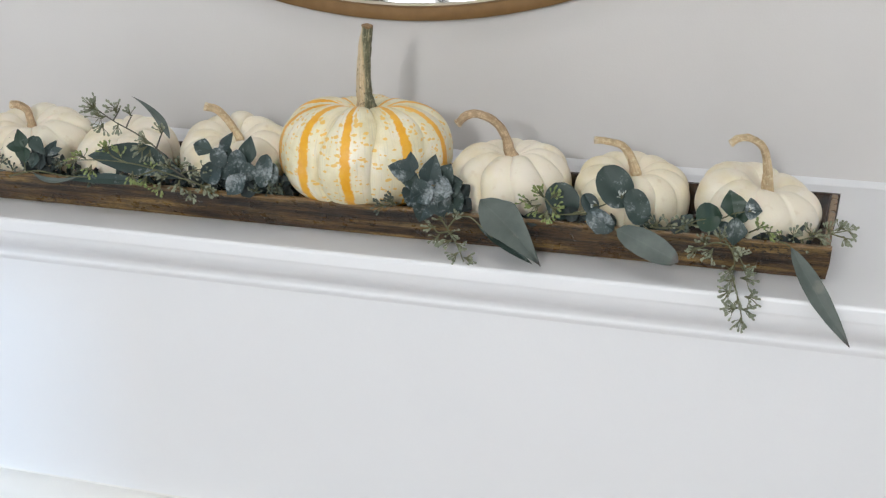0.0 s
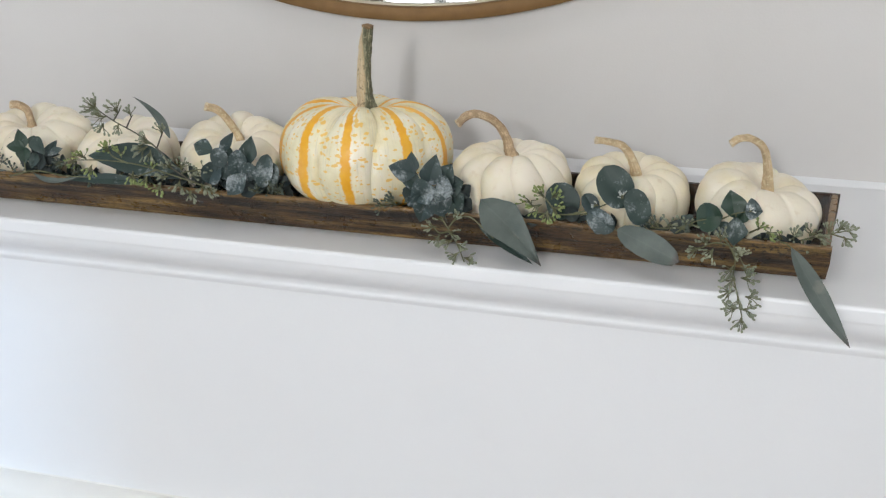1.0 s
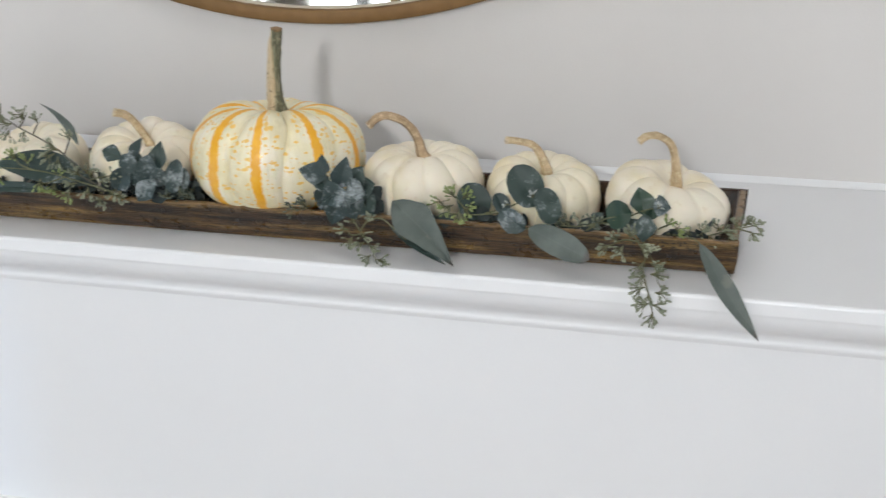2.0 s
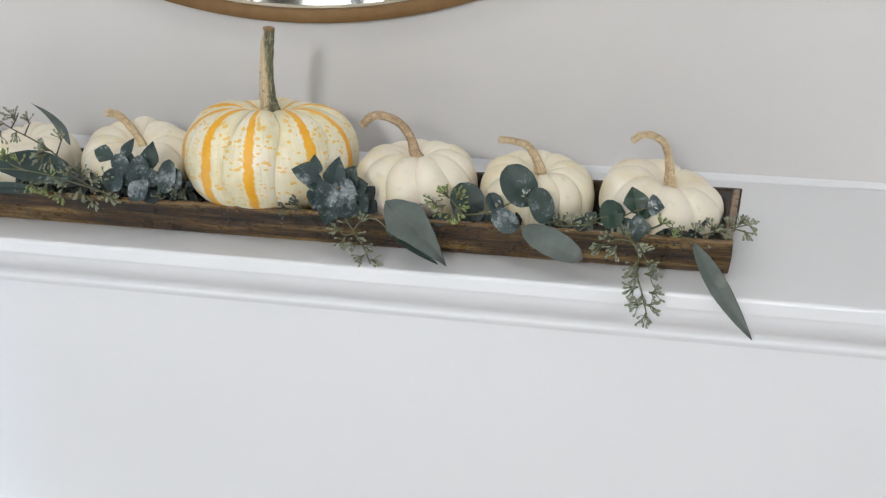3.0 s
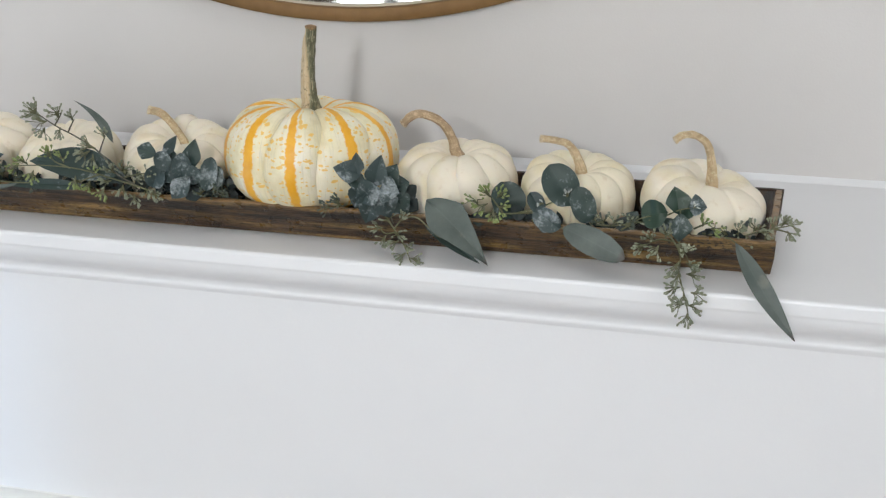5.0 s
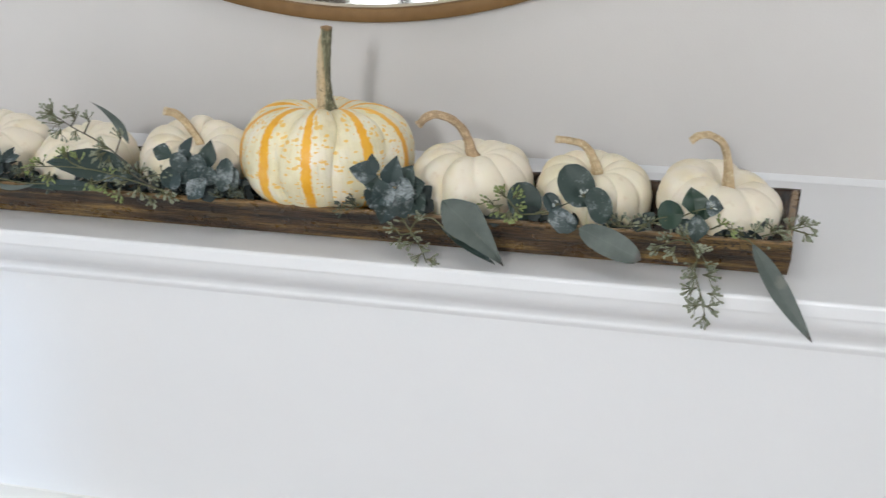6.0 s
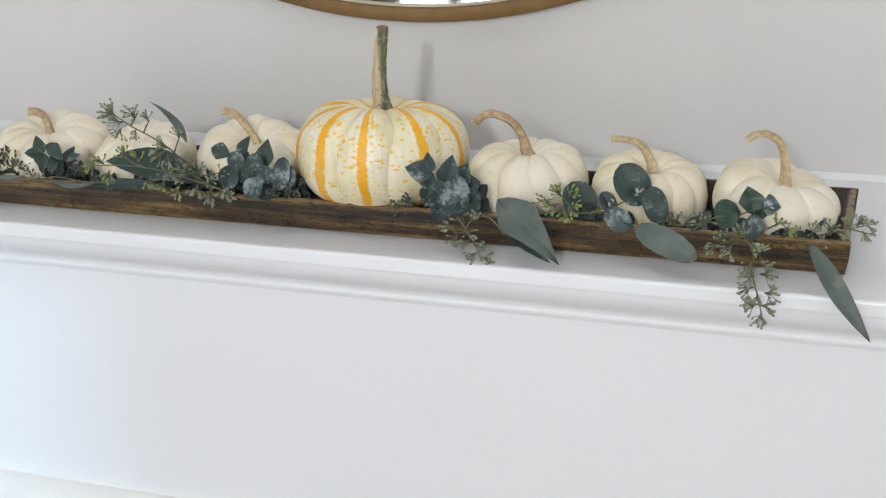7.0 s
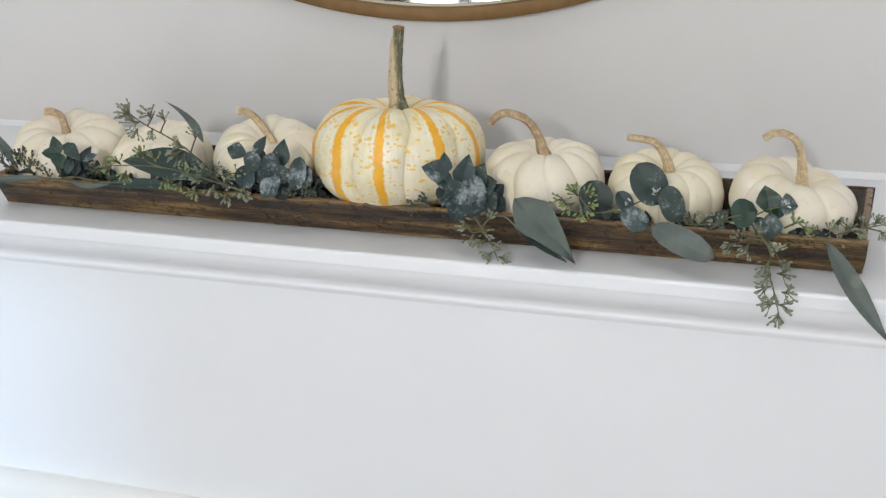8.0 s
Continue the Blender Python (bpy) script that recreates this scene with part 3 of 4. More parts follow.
def pumpkin_body(radius, low, high, lobes, depth, dip, seed, tilt=(0, 0), squash=1.0, turn=0.0, uneven=0.10):
    """A ribbed pumpkin about its own middle; low and high measured from there."""
    rnd = random.Random(seed)
    size = [1 + uneven * rnd.uniform(-1, 1) for _ in range(lobes)]
    lift = [rnd.uniform(-1, 1) for _ in range(lobes)]
    cuts = [0.0]
    for s in size:
        cuts.append(cuts[-1] + s)
    cuts = [c / cuts[-1] for c in cuts]
    nt, npz = lobes * 18, 44
    bm, rows = bmesh.new(), []
    m = Euler((radians(tilt[0]), radians(tilt[1]), 0)).to_matrix()
    for j in range(npz + 1):
        phi = math.pi * (0.012 + 0.976 * j / npz)
        s, c = math.sin(phi), math.cos(phi)
        row = []
        for i in range(nt):
            u = i / nt
            k = max(q for q in range(lobes) if cuts[q] <= u)
            w = (u - cuts[k]) / (cuts[k + 1] - cuts[k])
            groove = abs(math.sin(math.pi * w)) ** 0.42
            fade = min(1, s * 1.5)
            r = radius * (s ** 0.68) * (1 - depth * (1 - groove) * fade) * (1 + 0.035 * lift[k] * groove * fade)
            zz = high * abs(c) ** 0.80 if c > 0 else -low * abs(c) ** 0.85
            rr = r / radius
            if c > 0:
                zz -= dip * math.exp(-((rr / 0.30) ** 2)) + 0.14 * high * (1 - groove) * min(1, s * 2.2) * c
                zz += 0.06 * high * lift[k] * groove * c * s
            else:
                zz += 0.2 * low * math.exp(-((rr / 0.3) ** 2))
            a = 2 * math.pi * u + turn + 0.05 * math.sin(3 * phi + seed)
            p = Vector((r * math.cos(a), r * math.sin(a) * squash, zz))
            p *= 1 + 0.018 * noise.noise((p / radius * 1.7) + Vector((seed * 3.1, 0, 0)))
            row.append(m @ p)
        rows.append(row)
    vs = grid_mesh(bm, rows, True)
    bm.faces.new(vs[0][::-1])
    bm.faces.new(vs[-1])
    return bm


def pumpkin(at, radius, low, high, lobes, depth, dip, seed, stem, radii, label, skin=SKIN, stem_mat=STEM_TAN, tilt=(0, 0), turn=0.0, squash=1.0, name="white_pumpkin", sides=10, stem_label="dry curled tan stem", ridges=0.10, end_mat=STEM_PALE):
    root = thing(name, at, label, "pumpkin", "pumpkins in the tray")
    part("body", pumpkin_body(radius, low, high, lobes, depth, dip, seed, tilt, squash, turn), skin, root, "", True)
    if stem:
        o = Vector(at)
        pts = [Vector(p) - o for p in stem]
        foot = (pts[1] - pts[0]).normalized()
        pts = [pts[0] - foot * 0.009] + pts
        body = part("stem", tube(pts, radii, sides, ridges, 12, 5, 0.16), stem_mat, root, stem_label, True)
        d = (pts[-1] - pts[-2]).normalized()
        part("cut_end", tube([pts[-1] - d * 0.0016, pts[-1] + d * 0.0004, pts[-1] + d * 0.0012], [radii[-1] * 1.04, radii[-1] * 1.10, radii[-1] * 0.72], 12, 0.10, 3, 5, 0.22), end_mat, body, "dry cut stem end", True)
    return root


pumpkin((-0.3760, -0.197, 1.3445), 0.0580, 0.036, 0.0290, 10, 0.10, 0.012, 3, [(-0.3726, -0.2020, 1.3580), (-0.3740, -0.2010, 1.3670), (-0.3777, -0.2000, 1.3782), (-0.3840, -0.2030, 1.3840), (-0.3911, -0.2060, 1.3851)],
        [0.0088, 0.0054, 0.0038, 0.0037, 0.0040, 0.0036], "squat white mini pumpkin with a bent stem, half behind ivy leaves", turn=0.3, tilt=(8, 3))
pumpkin((-0.2670, -0.200, 1.3400), 0.0500, 0.031, 0.0320, 10, 0.10, 0.012, 5, None, None, "white mini pumpkin lying behind seeded sprigs, stem hidden", turn=0.1, tilt=(12, -4))
pumpkin((-0.1500, -0.195, 1.3460), 0.0565, 0.037, 0.0330, 11, 0.10, 0.0155, 8, [(-0.1400, -0.2010, 1.3565), (-0.1440, -0.2005, 1.3690), (-0.1557, -0.2000, 1.3854), (-0.1629, -0.2050, 1.3949), (-0.1718, -0.2090, 1.3984)],
        [0.0086, 0.0048, 0.0036, 0.0035, 0.0037, 0.0037], "white mini pumpkin with a pale stem leaning beside the striped pumpkin", SKIN, STEM_CREAM, turn=0.5, tilt=(10, 8))
pumpkin((-0.0162, -0.196, 1.3640), 0.0815, 0.0505, 0.0485, 10, 0.055, 0.014, 12, [(-0.0133, -0.1960, 1.4047), (-0.0148, -0.1960, 1.4205), (-0.0142, -0.1960, 1.4415), (-0.0112, -0.1970, 1.4626), (-0.0083, -0.1980, 1.4804)],
        [0.0135, 0.0095, 0.0070, 0.0061, 0.0056, 0.0054, 0.0047], "cream pumpkin with orange stripes, flecks and a tall stem", STRIPED, STEM_LONG, turn=-1.72, tilt=(-8, 0), name="striped_pumpkin", sides=20, stem_label="tall cream and green ridged stem", ridges=0.13, end_mat=STEM_BROWN)
pumpkin((0.1234, -0.195, 1.3445), 0.0545, 0.036, 0.0340, 11, 0.09, 0.010, 15, [(0.1222, -0.1960, 1.3725), (0.1182, -0.1960, 1.3864), (0.1114, -0.1990, 1.3988), (0.0991, -0.2030, 1.4069), (0.0868, -0.2070, 1.4072), (0.0782, -0.2100, 1.3997)],
        [0.0090, 0.0052, 0.0038, 0.0036, 0.0036, 0.0036, 0.0036], "round white mini pumpkin with a long hooked stem", SKIN, STEM_TAN, turn=-0.15, tilt=(1, 1))
pumpkin((0.2318, -0.195, 1.3430), 0.0512, 0.0345, 0.0290, 11, 0.10, 0.011, 19, [(0.2368, -0.1990, 1.3580), (0.2338, -0.1985, 1.3710), (0.2257, -0.1990, 1.3851), (0.2151, -0.2030, 1.3906), (0.2016, -0.2070, 1.3928)],
        [0.0094, 0.0058, 0.0041, 0.0033, 0.0030, 0.0031], "white mini pumpkin with a bent stem behind round eucalyptus leaves", SKIN_WARM, STEM_CREAM, turn=0.2, tilt=(7, 5))
pumpkin((0.3410, -0.196, 1.3420), 0.0545, 0.0330, 0.0275, 8, 0.11, 0.0135, 23, [(0.3478, -0.1985, 1.3565), (0.3472, -0.1980, 1.3740), (0.3430, -0.1990, 1.3931), (0.3336, -0.2030, 1.4020), (0.3233, -0.2060, 1.4031), (0.3164, -0.2080, 1.3988)],
        [0.0094, 0.0054, 0.0038, 0.0033, 0.0031, 0.0031, 0.0030], "squat tipped white mini pumpkin with a curled stem", SKIN, STEM_CREAM, tilt=(2, 16), turn=0.55)

# ---- greenery ----
VIEW = Vector((0.32, -0.85, 0.42)).normalized()
SHAPES = {
    "lance": lambda s: (math.sin(math.pi * s ** 0.85) ** 0.85) * (1 - 0.12 * s),
    "oval": lambda s: max(0.0, 1 - (2 * s - 1) ** 2) ** 0.5,
    "spade": lambda s: min(1.0, (s / 0.28) ** 0.55) * (1 - max(0, (s - 0.28) / 0.72) ** 1.7),
    "wide": lambda s: min(1.0, (s / 0.30) ** 0.60) * (1 - max(0, (s - 0.30) / 0.70) ** 1.18),
    "drop": lambda s: min(1.0, (s / 0.45) ** 0.6) * (1 - max(0, (s - 0.45) / 0.55) ** 1.5),
}


def leaf_mesh(b, t, width, shape, bend, fold, twist, face, side_bend):
    axis = t - b
    length = axis.length
    axis.normalize()
    n = (face - axis * face.dot(axis)).normalized()
    n = Matrix.Rotation(radians(twist), 3, axis) @ n
    across = axis.cross(n)
    bm = bmesh.new()
    ns, nw = 16, 6
    seed = b.x * 91 + b.z * 57
    top, under = [], []
    for i in range(ns + 1):
        s = i / ns
        w = max(0.015, SHAPES[shape](min(0.999, max(0.001, s)))) * width / 2
        mid = b + axis * (s * length) + n * (bend * length * 4 * s * (1 - s)) + across * (side_bend * length * 4 * s * (1 - s))
        row, low_row = [], []
        for j in range(nw + 1):
            q = 2 * j / nw - 1
            wave = 0.06 * width * noise.noise((s * 3.1 + seed, q * 1.3, seed))
            edge = 1 + 0.05 * noise.noise((s * 9 + seed, q, 4))
            p = mid + across * (q * w * edge) + n * (fold * abs(q) * w + wave - 0.035 * width * (1 - abs(q)) ** 5)
            row.append(p)
            low_row.append(p - n * 0.00045)
        top.append(row)
        under.append(low_row)
    loops = [a + u[::-1] for a, u in zip(top, under)]
    vs = grid_mesh(bm, loops, True)
    bm.faces.new(vs[0][::-1])
    bm.faces.new(vs[-1])
    set_uv(bm, vs, True)
    return bm


def leaf(root, b, t, width, shape="lance", mat=None, bend=0.06, fold=0.25, twist=0, label="", face=VIEW, side_bend=0.0):
    o = root.location
    return part("leaf", leaf_mesh(Vector(b) - o, Vector(t) - o, width, shape, bend, fold, twist, face, side_bend), mat or LEAF, root, label, True)


def sprig(name, at, label, group="sprigs in the tray"):
    return thing(name, at, label, "greenery", group)


def twig(root, points, r0=0.0008, r1=0.0005, mat=None):
    o = root.location
    return part("twig", tube([Vector(p) - o for p in points], [r0, r1], 6, 0, 5), mat or TWIG, root, "", True)


def add_pod(bm, p, d, length, r):
    side = d.orthogonal().normalized()
    up = d.cross(side)
    rows = []
    for s, k in ((0, 0.30), (0.35, 0.66), (0.72, 1.0), (0.93, 0.88), (1.0, 0.45)):
        rows.append([p + d * (s * length) + (side * math.cos(a) + up * math.sin(a)) * (k * r) for a in (0, 1.047, 2.094, 3.1416, 4.189, 5.236)])
    vs = grid_mesh(bm, rows, True)
    bm.faces.new(vs[0][::-1])
    bm.faces.new(vs[-1])


def seeds(root, at, way, count=8, reach=0.0095, spread=0.9, mat=None, seed=1, pod=0.0039, stalk=None):
    """A spray of pods on short stalks, fanned about a way."""
    rnd = random.Random(seed * 17 + count)
    o = Vector(at) - root.location
    way = Vector(way).normalized()
    pods, stalks = bmesh.new(), bmesh.new()
    for i in range(count):
        r = Vector((rnd.gauss(0, 1), rnd.gauss(0, 0.6), rnd.gauss(0, 1)))
        d = (way + r.normalized() * spread * rnd.uniform(0.35, 1.0)).normalized()
        k = reach * rnd.uniform(0.55, 1.1)
        end = o + d * k
        mid = o + way * (k * 0.35) + d * (k * 0.25)
        add_tube(stalks, [o, mid, end], [0.00042, 0.00034], 4)
        add_pod(pods, end, d, pod * rnd.uniform(0.8, 1.15), pod * rnd.uniform(0.23, 0.29))
    cluster = tagged(part("seed_head", pods, mat or SEED, root, "", True), kind="stuff")
    tagged(part("stalk", stalks, stalk or TWIG, cluster, "", True), kind="stuff")
    return cluster


# left end
g = sprig("eucalyptus_sprig", (-0.4113, -0.2450, 1.3276), "eucalyptus sprig with slim grey-green leaves over the tray end")
twig(g, [(-0.3747, -0.2450, 1.3266), (-0.3969, -0.2450, 1.3328), (-0.4181, -0.2450, 1.3272)], mat=TWIG_DARK)
leaf(g, (-0.3980, -0.2450, 1.3339), (-0.4484, -0.2350, 1.3815), 0.0108, "lance", LEAF, bend=-0.05)
leaf(g, (-0.3688, -0.2580, 1.3350), (-0.4236, -0.2700, 1.3352), 0.0081, "lance", LEAF, bend=0.02, side_bend=-0.06, twist=30)
leaf(g, (-0.3944, -0.2500, 1.3269), (-0.4236, -0.2620, 1.3218), 0.0086, "lance", LEAF_SHADE)
leaf(g, (-0.3900, -0.2400, 1.3346), (-0.4266, -0.2320, 1.3318), 0.0097, "drop", LEAF_SHADE)
seeds(g, (-0.4313, -0.2400, 1.3408), (-1, -0.35, 0.6), 10, 0.0100, mat=SEED_DARK, seed=1)
seeds(g, (-0.4045, -0.2500, 1.3369), (-0.6, -0.35, 0.8), 12, 0.0100, mat=SEED_DARK, seed=2)
seeds(g, (-0.3829, -0.2550, 1.3412), (0.3, -0.35, 1), 13, 0.0120, mat=SEED_DARK, seed=3)
seeds(g, (-0.3751, -0.2550, 1.3406), (0.5, -0.35, 0.6), 10, 0.0090, mat=SEED_DARK, seed=4)
seeds(g, (-0.3609, -0.2580, 1.3355), (0.3, -0.35, 0.6), 10, 0.0080, mat=SEED_DARK, seed=5)
seeds(g, (-0.4135, -0.2520, 1.3417), (-0.3, -0.35, 1), 13, 0.0120, mat=SEED_DARK, seed=6)
seeds(g, (-0.3928, -0.2520, 1.3454), (0.2, -0.35, 1), 13, 0.0120, mat=SEED_DARK, seed=7)
seeds(g, (-0.3056, -0.2580, 1.3394), (0.2, -0.35, 0.8), 13, 0.0120, mat=SEED_DARK, seed=8)
seeds(g, (-0.2920, -0.2600, 1.3376), (0.5, -0.35, 0.5), 12, 0.0100, mat=SEED_DARK, seed=9)
# ivy before first pumpkin
g = sprig("ivy_sprig", (-0.3435, -0.2620, 1.3450), "small sprig of fresh dark green ivy leaves")
twig(g, [(-0.3434, -0.2620, 1.3381), (-0.3425, -0.2620, 1.3509), (-0.3410, -0.2620, 1.3624)], mat=TWIG)
leaf(g, (-0.3383, -0.2660, 1.3627), (-0.3450, -0.2620, 1.3798), 0.0135, "spade", LEAF_IVY, bend=0.03)
leaf(g, (-0.3368, -0.2660, 1.3640), (-0.3574, -0.2670, 1.3630), 0.0124, "spade", LEAF_IVY)
leaf(g, (-0.3394, -0.2660, 1.3638), (-0.3370, -0.2680, 1.3480), 0.0146, "spade", LEAF_IVY)
leaf(g, (-0.3325, -0.2600, 1.3714), (-0.3151, -0.2660, 1.3574), 0.0140, "spade", LEAF_DARK)
leaf(g, (-0.3348, -0.2620, 1.3651), (-0.3318, -0.2560, 1.3725), 0.0076, "spade", LEAF_IVY)
leaf(g, (-0.3285, -0.2620, 1.3575), (-0.3329, -0.2660, 1.3425), 0.0119, "spade", LEAF_DARK)
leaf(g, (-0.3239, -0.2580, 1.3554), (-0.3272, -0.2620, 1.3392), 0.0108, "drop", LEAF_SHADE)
leaf(g, (-0.3205, -0.2560, 1.3532), (-0.3119, -0.2500, 1.3673), 0.0108, "spade", LEAF_DUSTY)
leaf(g, (-0.3161, -0.2570, 1.3567), (-0.3040, -0.2540, 1.3611), 0.0076, "drop", LEAF_DUSTY)
g = sprig("eucalyptus_sprig", (-0.3108, -0.2660, 1.3343), "curled pale grey eucalyptus leaf hanging over the tray rim")
leaf(g, (-0.3318, -0.2660, 1.3380), (-0.2798, -0.2660, 1.3393), 0.0054, "lance", LEAF, bend=0.05, side_bend=0.14, twist=-15)
twig(g, [(-0.3576, -0.2680, 1.3333), (-0.3273, -0.2680, 1.3413), (-0.2961, -0.2680, 1.3389), (-0.2680, -0.2680, 1.3397)], mat=TWIG)
seeds(g, (-0.2726, -0.2640, 1.3380), (0.6, -0.35, -0.3), 7, 0.0080, mat=SEED_DARK, seed=10)
# long leaves over second pumpkin
g = sprig("eucalyptus_branch", (-0.2064, -0.2620, 1.3488), "eucalyptus branch with long dark leaves across a white pumpkin")
twig(g, [(-0.1603, -0.2620, 1.3382), (-0.1710, -0.2620, 1.3468), (-0.1818, -0.2620, 1.3544)], mat=TWIG_DARK)
leaf(g, (-0.1948, -0.2400, 1.3747), (-0.2456, -0.2150, 1.4052), 0.0086, "wide", LEAF, bend=-0.03, side_bend=0.08)
leaf(g, (-0.1761, -0.2640, 1.3538), (-0.2685, -0.2660, 1.3605), 0.0313, "lance", LEAF_DARK, bend=0.02, fold=0.08, side_bend=0.04)
leaf(g, (-0.2084, -0.2660, 1.3388), (-0.3013, -0.2660, 1.3344), 0.0108, "lance", LEAF_DARK, bend=0.03, side_bend=0.02)
leaf(g, (-0.1710, -0.2620, 1.3468), (-0.1984, -0.2640, 1.3556), 0.0162, "drop", LEAF_SHADE)
g = sprig("seeded_eucalyptus", (-0.1875, -0.2620, 1.3567), "seeded eucalyptus sprig with grey-green pods above a white pumpkin")
twig(g, [(-0.1793, -0.2680, 1.3582), (-0.1937, -0.2680, 1.3748), (-0.2144, -0.2680, 1.3876), (-0.2334, -0.2680, 1.3963), (-0.2500, -0.2680, 1.4063)], mat=TWIG_DARK)
twig(g, [(-0.1925, -0.2680, 1.3748), (-0.1877, -0.2680, 1.3849), (-0.1846, -0.2680, 1.3905)], mat=TWIG_DARK)
twig(g, [(-0.2222, -0.2680, 1.3915), (-0.2183, -0.2680, 1.3983), (-0.2145, -0.2680, 1.4039)], mat=TWIG_DARK)
twig(g, [(-0.2351, -0.2680, 1.3973), (-0.2292, -0.2680, 1.4052), (-0.2252, -0.2680, 1.4119)], mat=TWIG_DARK)
seeds(g, (-0.2489, -0.2680, 1.4053), (-0.7, -0.35, 0.7), 22, 0.0150, mat=SEED, seed=11)
seeds(g, (-0.2424, -0.2680, 1.4007), (-0.9, -0.35, -0.1), 15, 0.0140, mat=SEED, seed=12)
seeds(g, (-0.2299, -0.2680, 1.4041), (0.1, -0.35, 1), 15, 0.0130, mat=SEED, seed=13)
seeds(g, (-0.2457, -0.2680, 1.3946), (-0.3, -0.35, -1), 9, 0.0090, mat=SEED, seed=14)
seeds(g, (-0.2294, -0.2680, 1.3955), (-0.3, -0.35, -0.8), 9, 0.0080, mat=SEED, seed=15)
seeds(g, (-0.2165, -0.2680, 1.4027), (0.3, -0.35, 1), 7, 0.0090, mat=SEED, seed=16)
seeds(g, (-0.1962, -0.2680, 1.3779), (-0.7, -0.35, 0.3), 15, 0.0140, mat=SEED, seed=17)
seeds(g, (-0.1861, -0.2680, 1.3882), (0.1, -0.35, 1), 9, 0.0090, mat=SEED, seed=18)
seeds(g, (-0.2024, -0.2680, 1.3753), (-0.8, -0.35, -0.5), 15, 0.0140, mat=SEED, seed=19)
seeds(g, (-0.1999, -0.2680, 1.3722), (0.2, -0.35, -1), 10, 0.0090, mat=SEED, seed=20)
g = sprig("seeded_eucalyptus", (-0.1657, -0.2720, 1.3468), "yellow-green seeded sprig lying along the tray rim")
twig(g, [(-0.1396, -0.2730, 1.3419), (-0.1735, -0.2730, 1.3504), (-0.2108, -0.2730, 1.3583), (-0.2454, -0.2730, 1.3598), (-0.2806, -0.2730, 1.3575)], mat=TWIG)
twig(g, [(-0.2226, -0.2730, 1.3591), (-0.2369, -0.2730, 1.3642), (-0.2404, -0.2730, 1.3695)], mat=TWIG)
twig(g, [(-0.1935, -0.2730, 1.3545), (-0.2122, -0.2730, 1.3476), (-0.2247, -0.2730, 1.3445)], mat=TWIG)
seeds(g, (-0.2395, -0.2730, 1.3668), (-0.3, -0.35, 1), 13, 0.0100, mat=SEED_GREEN, seed=21)
seeds(g, (-0.2280, -0.2730, 1.3637), (0.1, -0.35, 1), 10, 0.0090, mat=SEED_GREEN, seed=22)
seeds(g, (-0.2662, -0.2730, 1.3595), (-0.6, -0.35, 0.8), 10, 0.0100, mat=SEED_GREEN, seed=23)
seeds(g, (-0.2765, -0.2730, 1.3566), (-1, -0.35, -0.1), 7, 0.0080, mat=SEED_GREEN, seed=24)
seeds(g, (-0.2609, -0.2730, 1.3543), (-0.3, -0.35, -1), 12, 0.0100, mat=SEED_GREEN, seed=25)
seeds(g, (-0.2177, -0.2730, 1.3517), (0.1, -0.35, -1), 12, 0.0100, mat=SEED_GREEN, seed=26)
seeds(g, (-0.2032, -0.2730, 1.3483), (-0.3, -0.35, -0.8), 10, 0.0090, mat=SEED_GREEN, seed=27)
seeds(g, (-0.1891, -0.2730, 1.3426), (-0.3, -0.35, -0.7), 9, 0.0090, mat=SEED_GREEN, seed=28)
seeds(g, (-0.1964, -0.2730, 1.3554), (0.3, -0.35, 0.8), 7, 0.0080, mat=SEED_GREEN, seed=29)
g = sprig("seeded_eucalyptus", (-0.1696, -0.2700, 1.3474), "bunch of grey-green seed pods on the tray rim")
twig(g, [(-0.1817, -0.2700, 1.3587), (-0.1664, -0.2700, 1.3499), (-0.1442, -0.2700, 1.3405)], mat=TWIG_DARK)
twig(g, [(-0.1689, -0.2700, 1.3530), (-0.1480, -0.2700, 1.3577), (-0.1372, -0.2700, 1.3519)], mat=TWIG)
seeds(g, (-0.1785, -0.2700, 1.3556), (-0.5, -0.35, 0.8), 13, 0.0100, mat=SEED, seed=30)
seeds(g, (-0.1686, -0.2700, 1.3552), (0.3, -0.35, 1), 13, 0.0110, mat=SEED, seed=31)
seeds(g, (-0.1829, -0.2700, 1.3487), (-0.9, -0.35, -0.3), 12, 0.0100, mat=SEED, seed=32)
seeds(g, (-0.1716, -0.2700, 1.3456), (0, -0.35, -0.8), 13, 0.0100, mat=SEED, seed=33)
seeds(g, (-0.1593, -0.2700, 1.3504), (0.6, -0.35, 0.5), 12, 0.0100, mat=SEED, seed=34)
seeds(g, (-0.1495, -0.2700, 1.3445), (0.3, -0.35, -0.3), 12, 0.0100, mat=SEED, seed=35)
seeds(g, (-0.1597, -0.2720, 1.3378), (-0.2, -0.35, -1), 10, 0.0090, mat=SEED, seed=36)
seeds(g, (-0.1437, -0.2710, 1.3409), (0.8, -0.35, -0.3), 10, 0.0090, mat=SEED, seed=37)
seeds(g, (-0.1481, -0.2680, 1.3559), (0.8, -0.35, 0.6), 9, 0.0100, mat=SEED, seed=38)
